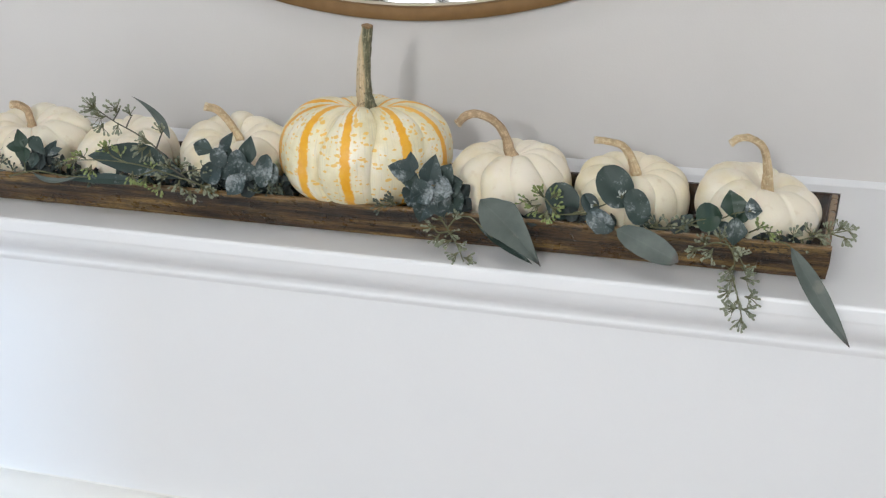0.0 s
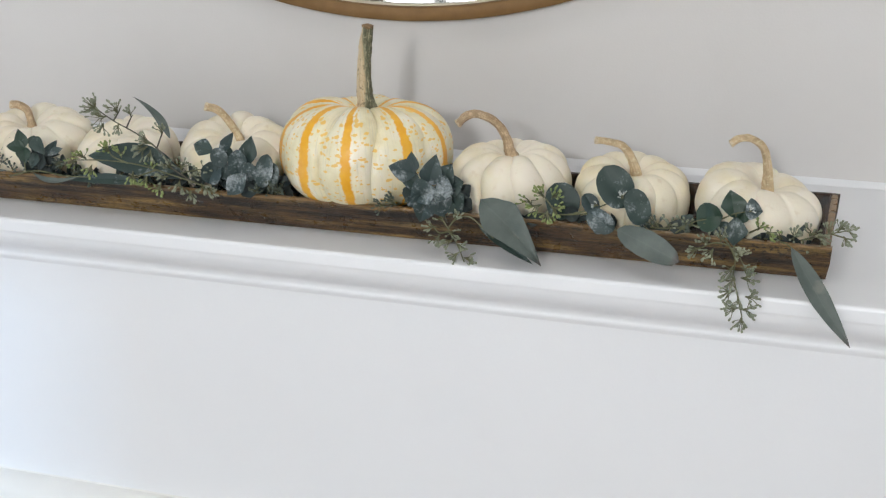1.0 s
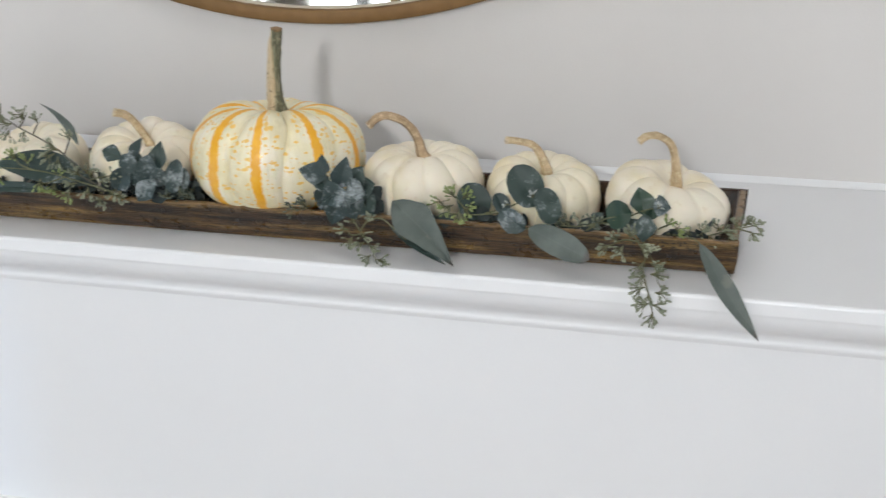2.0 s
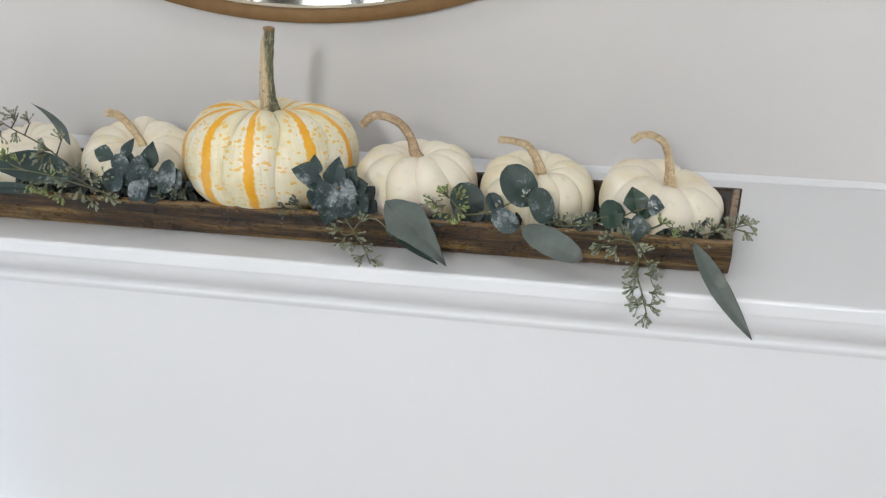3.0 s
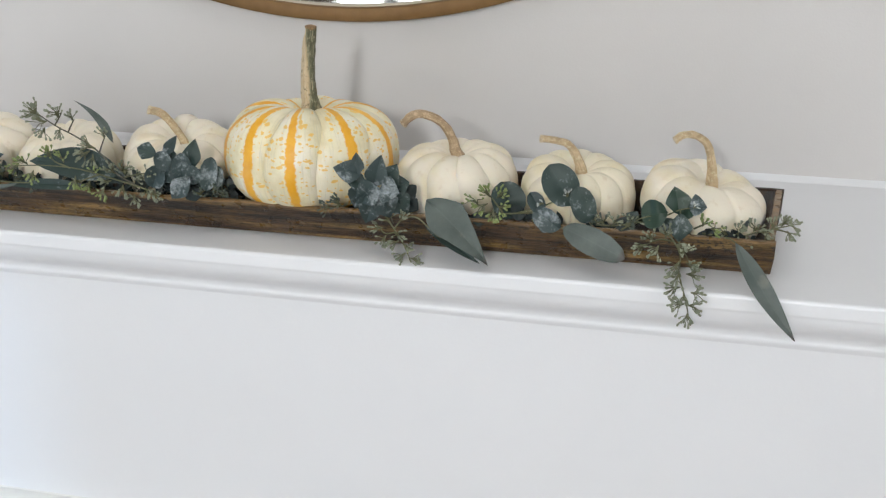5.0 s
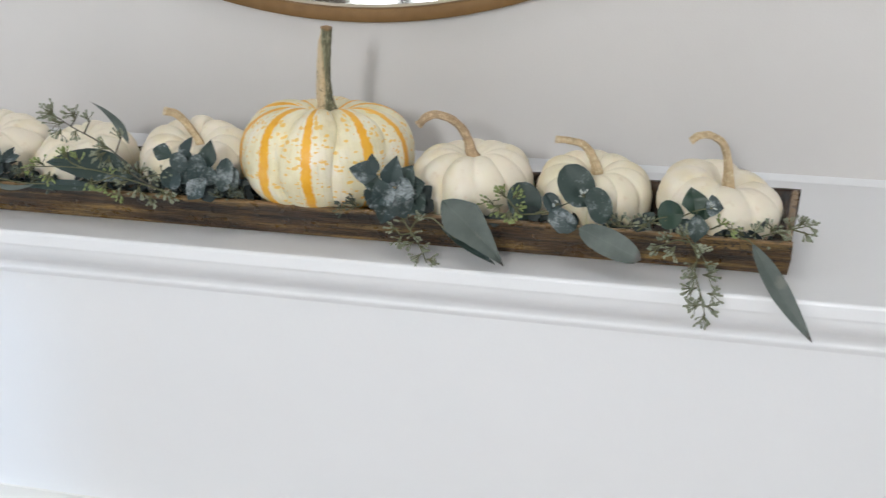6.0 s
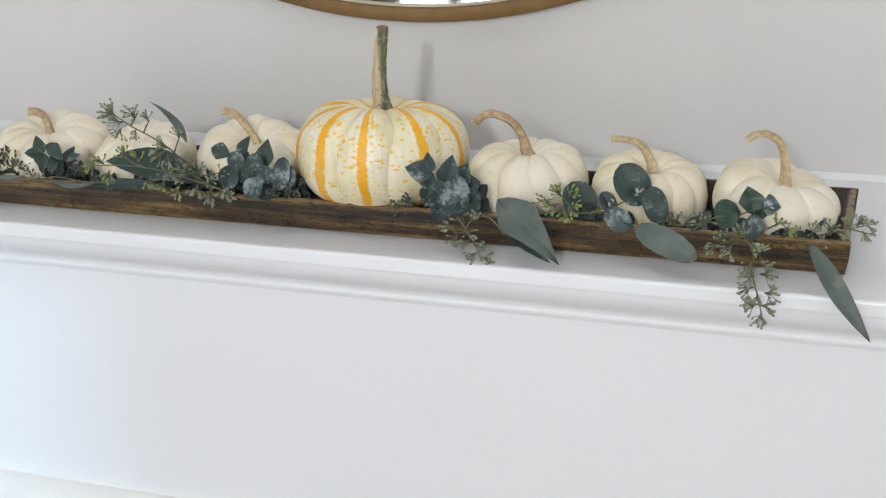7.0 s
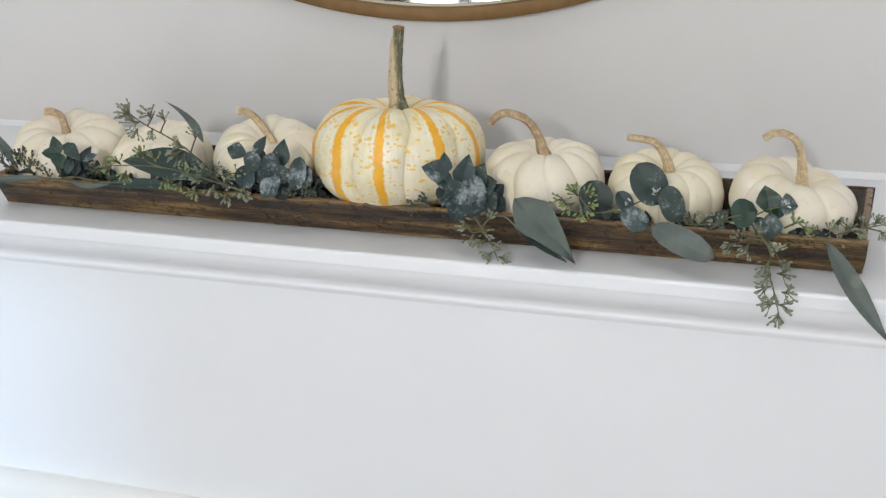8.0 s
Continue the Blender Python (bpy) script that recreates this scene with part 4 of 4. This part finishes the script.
# silver leaves before third pumpkin
g = sprig("eucalyptus_sprig", (-0.1211, -0.2680, 1.3513), "frosted blue-green round-leaf eucalyptus sprig")
twig(g, [(-0.1146, -0.2660, 1.3402), (-0.1267, -0.2660, 1.3611), (-0.1336, -0.2660, 1.3768)], mat=TWIG_DARK)
leaf(g, (-0.1356, -0.2680, 1.3757), (-0.1556, -0.2660, 1.3803), 0.0167, "drop", LEAF_DARK)
leaf(g, (-0.1300, -0.2660, 1.3727), (-0.1189, -0.2580, 1.3918), 0.0108, "drop", LEAF_DUSTY)
leaf(g, (-0.1330, -0.2700, 1.3792), (-0.1235, -0.2720, 1.3633), 0.0151, "oval", LEAF_DUSTY)
leaf(g, (-0.1267, -0.2620, 1.3803), (-0.1210, -0.2640, 1.3651), 0.0108, "oval", LEAF_DARK)
leaf(g, (-0.1322, -0.2700, 1.3664), (-0.1425, -0.2700, 1.3450), 0.0194, "oval", LEAF_DUSTY)
leaf(g, (-0.1229, -0.2680, 1.3663), (-0.1292, -0.2680, 1.3496), 0.0130, "oval", LEAF_DUSTY)
leaf(g, (-0.1076, -0.2620, 1.3611), (-0.1021, -0.2560, 1.3890), 0.0173, "drop", LEAF_DARK)
leaf(g, (-0.1111, -0.2700, 1.3500), (-0.1114, -0.2680, 1.3789), 0.0178, "oval", LEAF_DUSTY, bend=-0.04)
leaf(g, (-0.1015, -0.2740, 1.3590), (-0.1208, -0.2760, 1.3383), 0.0194, "drop", LEAF_DUSTY)
leaf(g, (-0.1013, -0.2680, 1.3500), (-0.1013, -0.2680, 1.3678), 0.0140, "oval", LEAF_DUSTY)
leaf(g, (-0.0910, -0.2660, 1.3441), (-0.0869, -0.2580, 1.3735), 0.0162, "oval", LEAF_DUSTY)
leaf(g, (-0.0837, -0.2620, 1.3454), (-0.0824, -0.2560, 1.3651), 0.0130, "oval", LEAF_DARK)
leaf(g, (-0.1122, -0.2660, 1.3360), (-0.0925, -0.2640, 1.3438), 0.0130, "drop", LEAF_SHADE)
seeds(g, (-0.0864, -0.2620, 1.3409), (0.5, -0.35, 0.6), 13, 0.0100, mat=SEED_DARK, seed=39)
seeds(g, (-0.0959, -0.2640, 1.3376), (0, -0.35, 0.5), 12, 0.0090, mat=SEED_DARK, seed=40)
seeds(g, (-0.0797, -0.2600, 1.3380), (0.7, -0.35, 0.4), 12, 0.0090, mat=SEED_DARK, seed=41)
# ivy before the striped pumpkin
g = sprig("ivy_sprig", (0.0753, -0.2750, 1.3577), "frosted blue-green ivy cluster hanging over the tray rim")
twig(g, [(0.0870, -0.2740, 1.3301), (0.0774, -0.2740, 1.3550), (0.0653, -0.2740, 1.3744)], mat=TWIG_DARK)
leaf(g, (0.0667, -0.2920, 1.3789), (0.0421, -0.2920, 1.3839), 0.0200, "spade", LEAF_DUSTY)
leaf(g, (0.0632, -0.2920, 1.3796), (0.0619, -0.2880, 1.3971), 0.0130, "spade", LEAF_DUSTY, bend=0.03)
leaf(g, (0.0692, -0.2900, 1.3699), (0.0514, -0.2920, 1.3756), 0.0150, "spade", LEAF_DARK)
leaf(g, (0.0767, -0.2900, 1.3691), (0.0824, -0.2840, 1.3950), 0.0200, "spade", LEAF_DUSTY)
leaf(g, (0.0842, -0.2840, 1.3687), (0.0935, -0.2760, 1.3849), 0.0200, "spade", LEAF_DARK)
leaf(g, (0.0821, -0.2940, 1.3699), (0.0621, -0.2940, 1.3570), 0.0240, "spade", LEAF_DUSTY)
leaf(g, (0.0836, -0.2940, 1.3690), (0.0990, -0.2900, 1.3640), 0.0230, "spade", LEAF_DUSTY)
leaf(g, (0.0787, -0.2920, 1.3639), (0.0680, -0.2900, 1.3352), 0.0230, "spade", LEAF_DUSTY)
leaf(g, (0.0830, -0.2900, 1.3626), (0.0893, -0.2880, 1.3411), 0.0230, "spade", LEAF_DUSTY)
leaf(g, (0.0873, -0.2800, 1.3646), (0.1024, -0.2720, 1.3682), 0.0220, "spade", LEAF_DARK)
leaf(g, (0.0896, -0.2800, 1.3582), (0.1011, -0.2760, 1.3410), 0.0220, "spade", LEAF_DARK)
leaf(g, (0.0642, -0.2860, 1.3681), (0.0568, -0.2860, 1.3471), 0.0180, "spade", LEAF_DUSTY)
leaf(g, (0.0762, -0.2960, 1.3676), (0.0843, -0.2970, 1.3601), 0.0130, "spade", LEAF_DUSTY)
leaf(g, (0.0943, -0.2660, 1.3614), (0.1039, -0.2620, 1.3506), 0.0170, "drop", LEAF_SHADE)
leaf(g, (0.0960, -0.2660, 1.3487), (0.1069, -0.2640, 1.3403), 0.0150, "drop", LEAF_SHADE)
seeds(g, (0.0386, -0.2680, 1.3406), (-0.5, -0.35, 0.5), 13, 0.0100, mat=SEED_DARK, seed=42)
seeds(g, (0.0465, -0.2680, 1.3424), (0.5, -0.35, 0.6), 10, 0.0090, mat=SEED_DARK, seed=43)
seeds(g, (0.0276, -0.2670, 1.3382), (-0.8, -0.35, 0.2), 9, 0.0080, mat=SEED_DARK, seed=44)
g = sprig("seeded_eucalyptus", (0.0858, -0.2780, 1.3341), "seeded eucalyptus sprig hanging before the tray")
twig(g, [(0.0823, -0.2820, 1.3414), (0.0896, -0.2820, 1.3297), (0.0984, -0.2820, 1.3150), (0.1042, -0.2820, 1.2999)], mat=TWIG)
twig(g, [(0.0906, -0.2820, 1.3288), (0.0979, -0.2820, 1.3377), (0.1100, -0.2820, 1.3409), (0.1223, -0.2820, 1.3314), (0.1396, -0.2820, 1.3151)], mat=TWIG)
twig(g, [(0.0920, -0.2820, 1.3258), (0.0823, -0.2820, 1.3238), (0.0773, -0.2820, 1.3285)], mat=TWIG)
seeds(g, (0.0856, -0.2820, 1.3345), (-0.2, -0.35, 1), 10, 0.0090, mat=SEED, seed=45)
seeds(g, (0.0804, -0.2820, 1.3288), (-0.9, -0.35, 0.2), 10, 0.0090, mat=SEED, seed=46)
seeds(g, (0.0958, -0.2820, 1.3355), (0.6, -0.35, 0.8), 10, 0.0090, mat=SEED, seed=47)
seeds(g, (0.0905, -0.2820, 1.3256), (0.6, -0.35, -0.2), 9, 0.0080, mat=SEED, seed=48)
seeds(g, (0.0833, -0.2820, 1.3223), (-0.6, -0.35, -0.8), 9, 0.0090, mat=SEED, seed=49)
seeds(g, (0.0944, -0.2820, 1.3188), (-0.8, -0.35, -0.6), 9, 0.0090, mat=SEED, seed=50)
seeds(g, (0.0984, -0.2820, 1.3150), (0.8, -0.35, -0.1), 9, 0.0080, mat=SEED, seed=51)
seeds(g, (0.1006, -0.2830, 1.3083), (-0.7, -0.35, -0.6), 9, 0.0090, mat=SEED, seed=52)
seeds(g, (0.1046, -0.2830, 1.3035), (0.9, -0.35, -0), 10, 0.0100, mat=SEED, seed=53)
seeds(g, (0.1045, -0.2830, 1.3014), (0.1, -0.35, -1), 7, 0.0080, mat=SEED, seed=54)
# wide leaf
g = sprig("eucalyptus_sprig", (0.1329, -0.2750, 1.3527), "broad grey-green eucalyptus leaf draped over the tray")
leaf(g, (0.1178, -0.2740, 1.3545), (0.1778, -0.3040, 1.3121), 0.0350, "wide", LEAF, bend=0.03, fold=0.10, side_bend=-0.02)
leaf(g, (0.1148, -0.2720, 1.3305), (0.1689, -0.2960, 1.3094), 0.0100, "lance", LEAF_DARK, bend=0.03)
twig(g, [(0.1158, -0.2680, 1.3425), (0.1199, -0.2680, 1.3491), (0.1249, -0.2680, 1.3536)], mat=TWIG)
# green seeds and round leaf
g = sprig("seeded_eucalyptus", (0.1762, -0.2620, 1.3470), "fresh green seed sprig with a dark round leaf")
twig(g, [(0.2081, -0.2640, 1.3467), (0.1840, -0.2640, 1.3434), (0.1595, -0.2640, 1.3431)], mat=TWIG)
twig(g, [(0.1820, -0.2660, 1.3449), (0.1747, -0.2660, 1.3544), (0.1698, -0.2660, 1.3605)], mat=TWIG)
leaf(g, (0.1899, -0.2580, 1.3377), (0.1770, -0.2520, 1.3669), 0.0290, "oval", LEAF_DARK)
leaf(g, (0.1884, -0.2620, 1.3405), (0.1981, -0.2580, 1.3466), 0.0130, "oval", LEAF_SHADE)
leaf(g, (0.1678, -0.2580, 1.3335), (0.1504, -0.2580, 1.3360), 0.0140, "drop", LEAF_SHADE)
seeds(g, (0.1713, -0.2680, 1.3588), (-0.4, -0.35, 0.8), 13, 0.0100, mat=SEED_GREEN, seed=55)
seeds(g, (0.1776, -0.2680, 1.3583), (0.4, -0.35, 0.8), 12, 0.0100, mat=SEED_GREEN, seed=56)
seeds(g, (0.1776, -0.2680, 1.3513), (0.7, -0.35, -0.2), 13, 0.0100, mat=SEED_GREEN, seed=57)
seeds(g, (0.1693, -0.2680, 1.3526), (-0.9, -0.35, -0.2), 12, 0.0110, mat=SEED_GREEN, seed=58)
seeds(g, (0.1742, -0.2680, 1.3480), (0, -0.35, -0.8), 9, 0.0080, mat=SEED_GREEN, seed=59)
seeds(g, (0.1600, -0.2660, 1.3510), (-0.3, -0.35, 1), 7, 0.0110, mat=SEED_GREEN, seed=60)
# round leaves before fifth pumpkin
g = sprig("eucalyptus_sprig", (0.2271, -0.2640, 1.3524), "round silver-dollar eucalyptus sprig with four dusty leaves")
twig(g, [(0.1965, -0.2660, 1.3463), (0.2156, -0.2660, 1.3531), (0.2283, -0.2660, 1.3597), (0.2380, -0.2660, 1.3641)], mat=TWIG)
leaf(g, (0.2400, -0.2680, 1.3565), (0.2205, -0.2620, 1.3885), 0.0300, "oval", LEAF_DARK, fold=0.12)
leaf(g, (0.2448, -0.2660, 1.3725), (0.2545, -0.2680, 1.3421), 0.0210, "oval", LEAF_DARK, fold=0.12)
leaf(g, (0.2161, -0.2700, 1.3486), (0.2054, -0.2660, 1.3646), 0.0140, "oval", LEAF_DUSTY)
leaf(g, (0.2098, -0.2720, 1.3517), (0.2320, -0.2740, 1.3375), 0.0190, "oval", LEAF_DUSTY, twist=20)
leaf(g, (0.2157, -0.2720, 1.3418), (0.2225, -0.2720, 1.3339), 0.0110, "oval", LEAF_DUSTY)
seeds(g, (0.2387, -0.2720, 1.3662), (0, -0.35, 0.5), 12, 0.0050, mat=PALE, seed=61, pod=0.0024)
seeds(g, (0.2178, -0.2700, 1.3567), (-0.5, -0.35, 0.4), 6, 0.0040, mat=PALE, seed=62, pod=0.0024)
g = sprig("eucalyptus_sprig", (0.2580, -0.2750, 1.3321), "single oval grey-green eucalyptus leaf hanging over the rim")
leaf(g, (0.2351, -0.2740, 1.3389), (0.2882, -0.2880, 1.3212), 0.0228, "oval", LEAF, bend=0.04, fold=0.08)
twig(g, [(0.2258, -0.2680, 1.3398), (0.2306, -0.2680, 1.3372), (0.2354, -0.2680, 1.3342)], mat=TWIG)
g = sprig("seeded_eucalyptus", (0.2789, -0.2640, 1.3415), "grey seed pods tucked along the tray rim")
twig(g, [(0.2604, -0.2640, 1.3397), (0.2767, -0.2640, 1.3403), (0.2994, -0.2640, 1.3454)], mat=TWIG)
twig(g, [(0.2817, -0.2660, 1.3375), (0.2973, -0.2660, 1.3489), (0.3107, -0.2660, 1.3522)], mat=TWIG)
seeds(g, (0.2677, -0.2660, 1.3411), (-0.3, -0.35, 0.5), 12, 0.0090, mat=SEED_DARK, seed=63)
seeds(g, (0.2758, -0.2680, 1.3427), (0.3, -0.35, 0.7), 13, 0.0090, mat=SEED, seed=64)
seeds(g, (0.2832, -0.2680, 1.3424), (0.7, -0.35, 0.3), 10, 0.0090, mat=SEED_DARK, seed=65)
seeds(g, (0.2600, -0.2620, 1.3409), (-0.5, -0.35, 0.6), 9, 0.0080, mat=SEED_DARK, seed=66)
seeds(g, (0.2903, -0.2640, 1.3446), (0.3, -0.35, 0.9), 7, 0.0080, mat=SEED, seed=67)
leaf(g, (0.2897, -0.2580, 1.3373), (0.2730, -0.2560, 1.3409), 0.0130, "drop", LEAF_SHADE)
leaf(g, (0.2939, -0.2560, 1.3409), (0.2837, -0.2520, 1.3474), 0.0130, "drop", LEAF_DARK)
# ivy before the last pumpkin
g = sprig("ivy_sprig", (0.3268, -0.2680, 1.3510), "dark green leafy sprig leaning against a white pumpkin")
twig(g, [(0.3044, -0.2680, 1.3484), (0.3177, -0.2680, 1.3536), (0.3286, -0.2680, 1.3594), (0.3408, -0.2680, 1.3625)], mat=TWIG)
twig(g, [(0.3294, -0.2680, 1.3293), (0.3293, -0.2680, 1.3464), (0.3295, -0.2680, 1.3595)], mat=TWIG)
leaf(g, (0.3288, -0.2680, 1.3556), (0.3231, -0.2600, 1.3763), 0.0210, "drop", LEAF_IVY)
leaf(g, (0.3189, -0.2680, 1.3566), (0.2978, -0.2640, 1.3502), 0.0240, "oval", LEAF_IVY)
leaf(g, (0.3273, -0.2640, 1.3569), (0.3402, -0.2620, 1.3613), 0.0170, "oval", LEAF_IVY)
leaf(g, (0.3367, -0.2720, 1.3645), (0.3506, -0.2700, 1.3641), 0.0190, "spade", LEAF_DUSTY, twist=-20)
leaf(g, (0.3300, -0.2720, 1.3581), (0.3296, -0.2760, 1.3349), 0.0200, "drop", LEAF_DARK)
leaf(g, (0.3244, -0.2660, 1.3501), (0.3122, -0.2660, 1.3406), 0.0130, "drop", LEAF_DARK)
seeds(g, (0.3400, -0.2740, 1.3641), (0.6, -0.35, 0.4), 6, 0.0050, mat=PALE, seed=68, pod=0.0024)
twig(g, [(0.3402, -0.2640, 1.3426), (0.3510, -0.2640, 1.3485), (0.3563, -0.2640, 1.3481)], mat=TWIG)
seeds(g, (0.3468, -0.2640, 1.3452), (0.3, -0.35, 0.6), 10, 0.0090, mat=SEED_GREEN, seed=69)
seeds(g, (0.3535, -0.2640, 1.3439), (0.7, -0.35, 0.2), 9, 0.0090, mat=SEED_GREEN, seed=70)
# hanging seeds
g = sprig("seeded_eucalyptus", (0.3270, -0.2800, 1.3337), "long seeded eucalyptus sprig hanging over the mantel edge")
twig(g, [(0.3167, -0.2820, 1.3470), (0.3261, -0.2820, 1.3383), (0.3322, -0.2820, 1.3253), (0.3312, -0.2820, 1.3104)], mat=TWIG)
twig(g, [(0.3330, -0.3000, 1.3181), (0.3373, -0.3000, 1.3039), (0.3407, -0.3000, 1.2906), (0.3426, -0.3000, 1.2819)], mat=TWIG)
twig(g, [(0.3271, -0.2820, 1.3374), (0.3145, -0.2820, 1.3381), (0.3040, -0.2820, 1.3321)], mat=TWIG)
seeds(g, (0.3051, -0.2840, 1.3340), (-0.9, -0.35, -0.3), 12, 0.0100, mat=SEED, seed=71)
seeds(g, (0.3103, -0.2840, 1.3375), (-0.3, -0.35, 0.6), 13, 0.0100, mat=SEED, seed=72)
seeds(g, (0.3150, -0.2840, 1.3340), (-0.3, -0.35, -0.8), 13, 0.0100, mat=SEED, seed=73)
seeds(g, (0.3205, -0.2840, 1.3404), (0, -0.35, 0.8), 12, 0.0100, mat=SEED, seed=74)
seeds(g, (0.3275, -0.2850, 1.3367), (0.6, -0.35, -0.1), 10, 0.0090, mat=SEED, seed=75)
seeds(g, (0.3326, -0.2880, 1.3302), (0.6, -0.35, 0.4), 13, 0.0100, mat=SEED, seed=76)
seeds(g, (0.3323, -0.2900, 1.3236), (-0.3, -0.35, -0.6), 13, 0.0100, mat=SEED, seed=77)
seeds(g, (0.3377, -0.2900, 1.3233), (0.8, -0.35, -0.2), 10, 0.0090, mat=SEED, seed=78)
seeds(g, (0.3335, -0.2960, 1.3155), (-0.5, -0.35, -0.6), 12, 0.0090, mat=SEED, seed=79)
seeds(g, (0.3388, -0.2960, 1.3161), (1, -0.35, 0.2), 12, 0.0110, mat=SEED, seed=80)
seeds(g, (0.3352, -0.2980, 1.3053), (-1, -0.35, -0.1), 12, 0.0110, mat=SEED, seed=81)
seeds(g, (0.3378, -0.3000, 1.3030), (0.3, -0.35, -0.8), 10, 0.0090, mat=SEED, seed=82)
seeds(g, (0.3436, -0.3000, 1.3022), (1, -0.35, -0), 10, 0.0100, mat=SEED, seed=83)
seeds(g, (0.3391, -0.3020, 1.2927), (-1, -0.35, -0), 12, 0.0100, mat=SEED, seed=84)
seeds(g, (0.3418, -0.3020, 1.2916), (0.9, -0.35, 0.2), 10, 0.0100, mat=SEED, seed=85)
seeds(g, (0.3422, -0.3030, 1.2862), (0, -0.35, -1), 12, 0.0090, mat=SEED, seed=86)
g = sprig("eucalyptus_sprig", (0.3793, -0.2750, 1.3348), "long grey-green eucalyptus leaf hanging below the mantel edge")
leaf(g, (0.3745, -0.2720, 1.3365), (0.4265, -0.3120, 1.2736), 0.0172, "lance", LEAF, bend=0.03, fold=0.12, side_bend=0.02)
twig(g, [(0.3651, -0.2660, 1.3380), (0.3705, -0.2660, 1.3366), (0.3747, -0.2660, 1.3332)], mat=TWIG)
# right end
g = sprig("seeded_eucalyptus", (0.3816, -0.2500, 1.3365), "seeded eucalyptus sprig reaching over the tray end")
twig(g, [(0.3460, -0.2500, 1.3339), (0.3708, -0.2500, 1.3325), (0.3903, -0.2500, 1.3384), (0.4073, -0.2500, 1.3439), (0.4175, -0.2500, 1.3469)], mat=TWIG)
twig(g, [(0.4030, -0.2480, 1.3418), (0.4119, -0.2480, 1.3398), (0.4164, -0.2480, 1.3383)], mat=TWIG)
seeds(g, (0.3665, -0.2540, 1.3355), (-0.5, -0.35, 0.6), 10, 0.0080, mat=SEED, seed=87)
seeds(g, (0.3740, -0.2540, 1.3363), (0.3, -0.35, 0.8), 13, 0.0090, mat=SEED, seed=88)
seeds(g, (0.3819, -0.2540, 1.3371), (0.2, -0.35, -0.6), 10, 0.0080, mat=SEED, seed=89)
seeds(g, (0.3868, -0.2520, 1.3397), (0.4, -0.35, 0.9), 12, 0.0090, mat=SEED, seed=90)
seeds(g, (0.3938, -0.2520, 1.3404), (0.6, -0.35, -0.3), 12, 0.0090, mat=SEED, seed=91)
seeds(g, (0.4009, -0.2500, 1.3423), (0.3, -0.35, 0.9), 10, 0.0090, mat=SEED, seed=92)
seeds(g, (0.4081, -0.2480, 1.3442), (0.5, -0.35, 0.9), 12, 0.0090, mat=SEED, seed=93)
seeds(g, (0.4140, -0.2460, 1.3450), (1, -0.35, 0.1), 12, 0.0090, mat=SEED, seed=94)
seeds(g, (0.4127, -0.2460, 1.3400), (0.8, -0.35, -0.8), 10, 0.0080, mat=SEED, seed=95)
leaf(g, (0.3732, -0.2520, 1.3325), (0.3574, -0.2520, 1.3348), 0.0090, "drop", LEAF_SHADE)

# small leaves and pods bedded under the pumpkins, past counting, near black for shade
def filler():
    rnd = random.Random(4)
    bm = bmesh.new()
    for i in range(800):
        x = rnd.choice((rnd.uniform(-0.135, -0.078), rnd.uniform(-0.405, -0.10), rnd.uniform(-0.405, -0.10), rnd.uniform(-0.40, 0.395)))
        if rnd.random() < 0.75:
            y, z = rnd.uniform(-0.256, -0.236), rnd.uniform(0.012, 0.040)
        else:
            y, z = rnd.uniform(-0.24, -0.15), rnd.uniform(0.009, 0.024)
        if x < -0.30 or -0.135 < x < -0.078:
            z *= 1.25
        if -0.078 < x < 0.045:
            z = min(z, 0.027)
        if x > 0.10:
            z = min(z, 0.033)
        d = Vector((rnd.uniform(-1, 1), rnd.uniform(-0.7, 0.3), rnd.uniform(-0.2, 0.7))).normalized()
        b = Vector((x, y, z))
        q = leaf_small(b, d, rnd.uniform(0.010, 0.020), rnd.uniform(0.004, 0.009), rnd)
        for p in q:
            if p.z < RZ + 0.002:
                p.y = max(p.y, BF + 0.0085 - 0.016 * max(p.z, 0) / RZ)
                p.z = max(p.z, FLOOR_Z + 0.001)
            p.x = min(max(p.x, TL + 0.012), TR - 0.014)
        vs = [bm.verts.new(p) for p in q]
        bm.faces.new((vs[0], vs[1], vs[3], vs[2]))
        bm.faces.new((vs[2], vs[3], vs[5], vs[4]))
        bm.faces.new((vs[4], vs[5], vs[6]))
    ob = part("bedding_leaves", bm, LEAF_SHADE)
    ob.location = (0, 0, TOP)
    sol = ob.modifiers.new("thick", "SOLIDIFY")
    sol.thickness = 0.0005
    return tagged(ob, "small eucalyptus leaves bedded in the tray, darkened to add shade", "greenery", kind="stuff")


def leaf_small(b, d, length, width, rnd):
    n = Vector((rnd.uniform(-0.6, 0.6), -0.7, rnd.uniform(0.2, 1))).normalized()
    w = d.cross(n).normalized() * width / 2
    n = w.cross(d).normalized() * (length * 0.12)
    return (b - w * 0.3, b + w * 0.3, b + d * length * 0.35 - w + n, b + d * length * 0.35 + w + n, b + d * length * 0.7 - w * 0.75 + n * 0.8, b + d * length * 0.7 + w * 0.75 + n * 0.8, b + d * length)


filler()
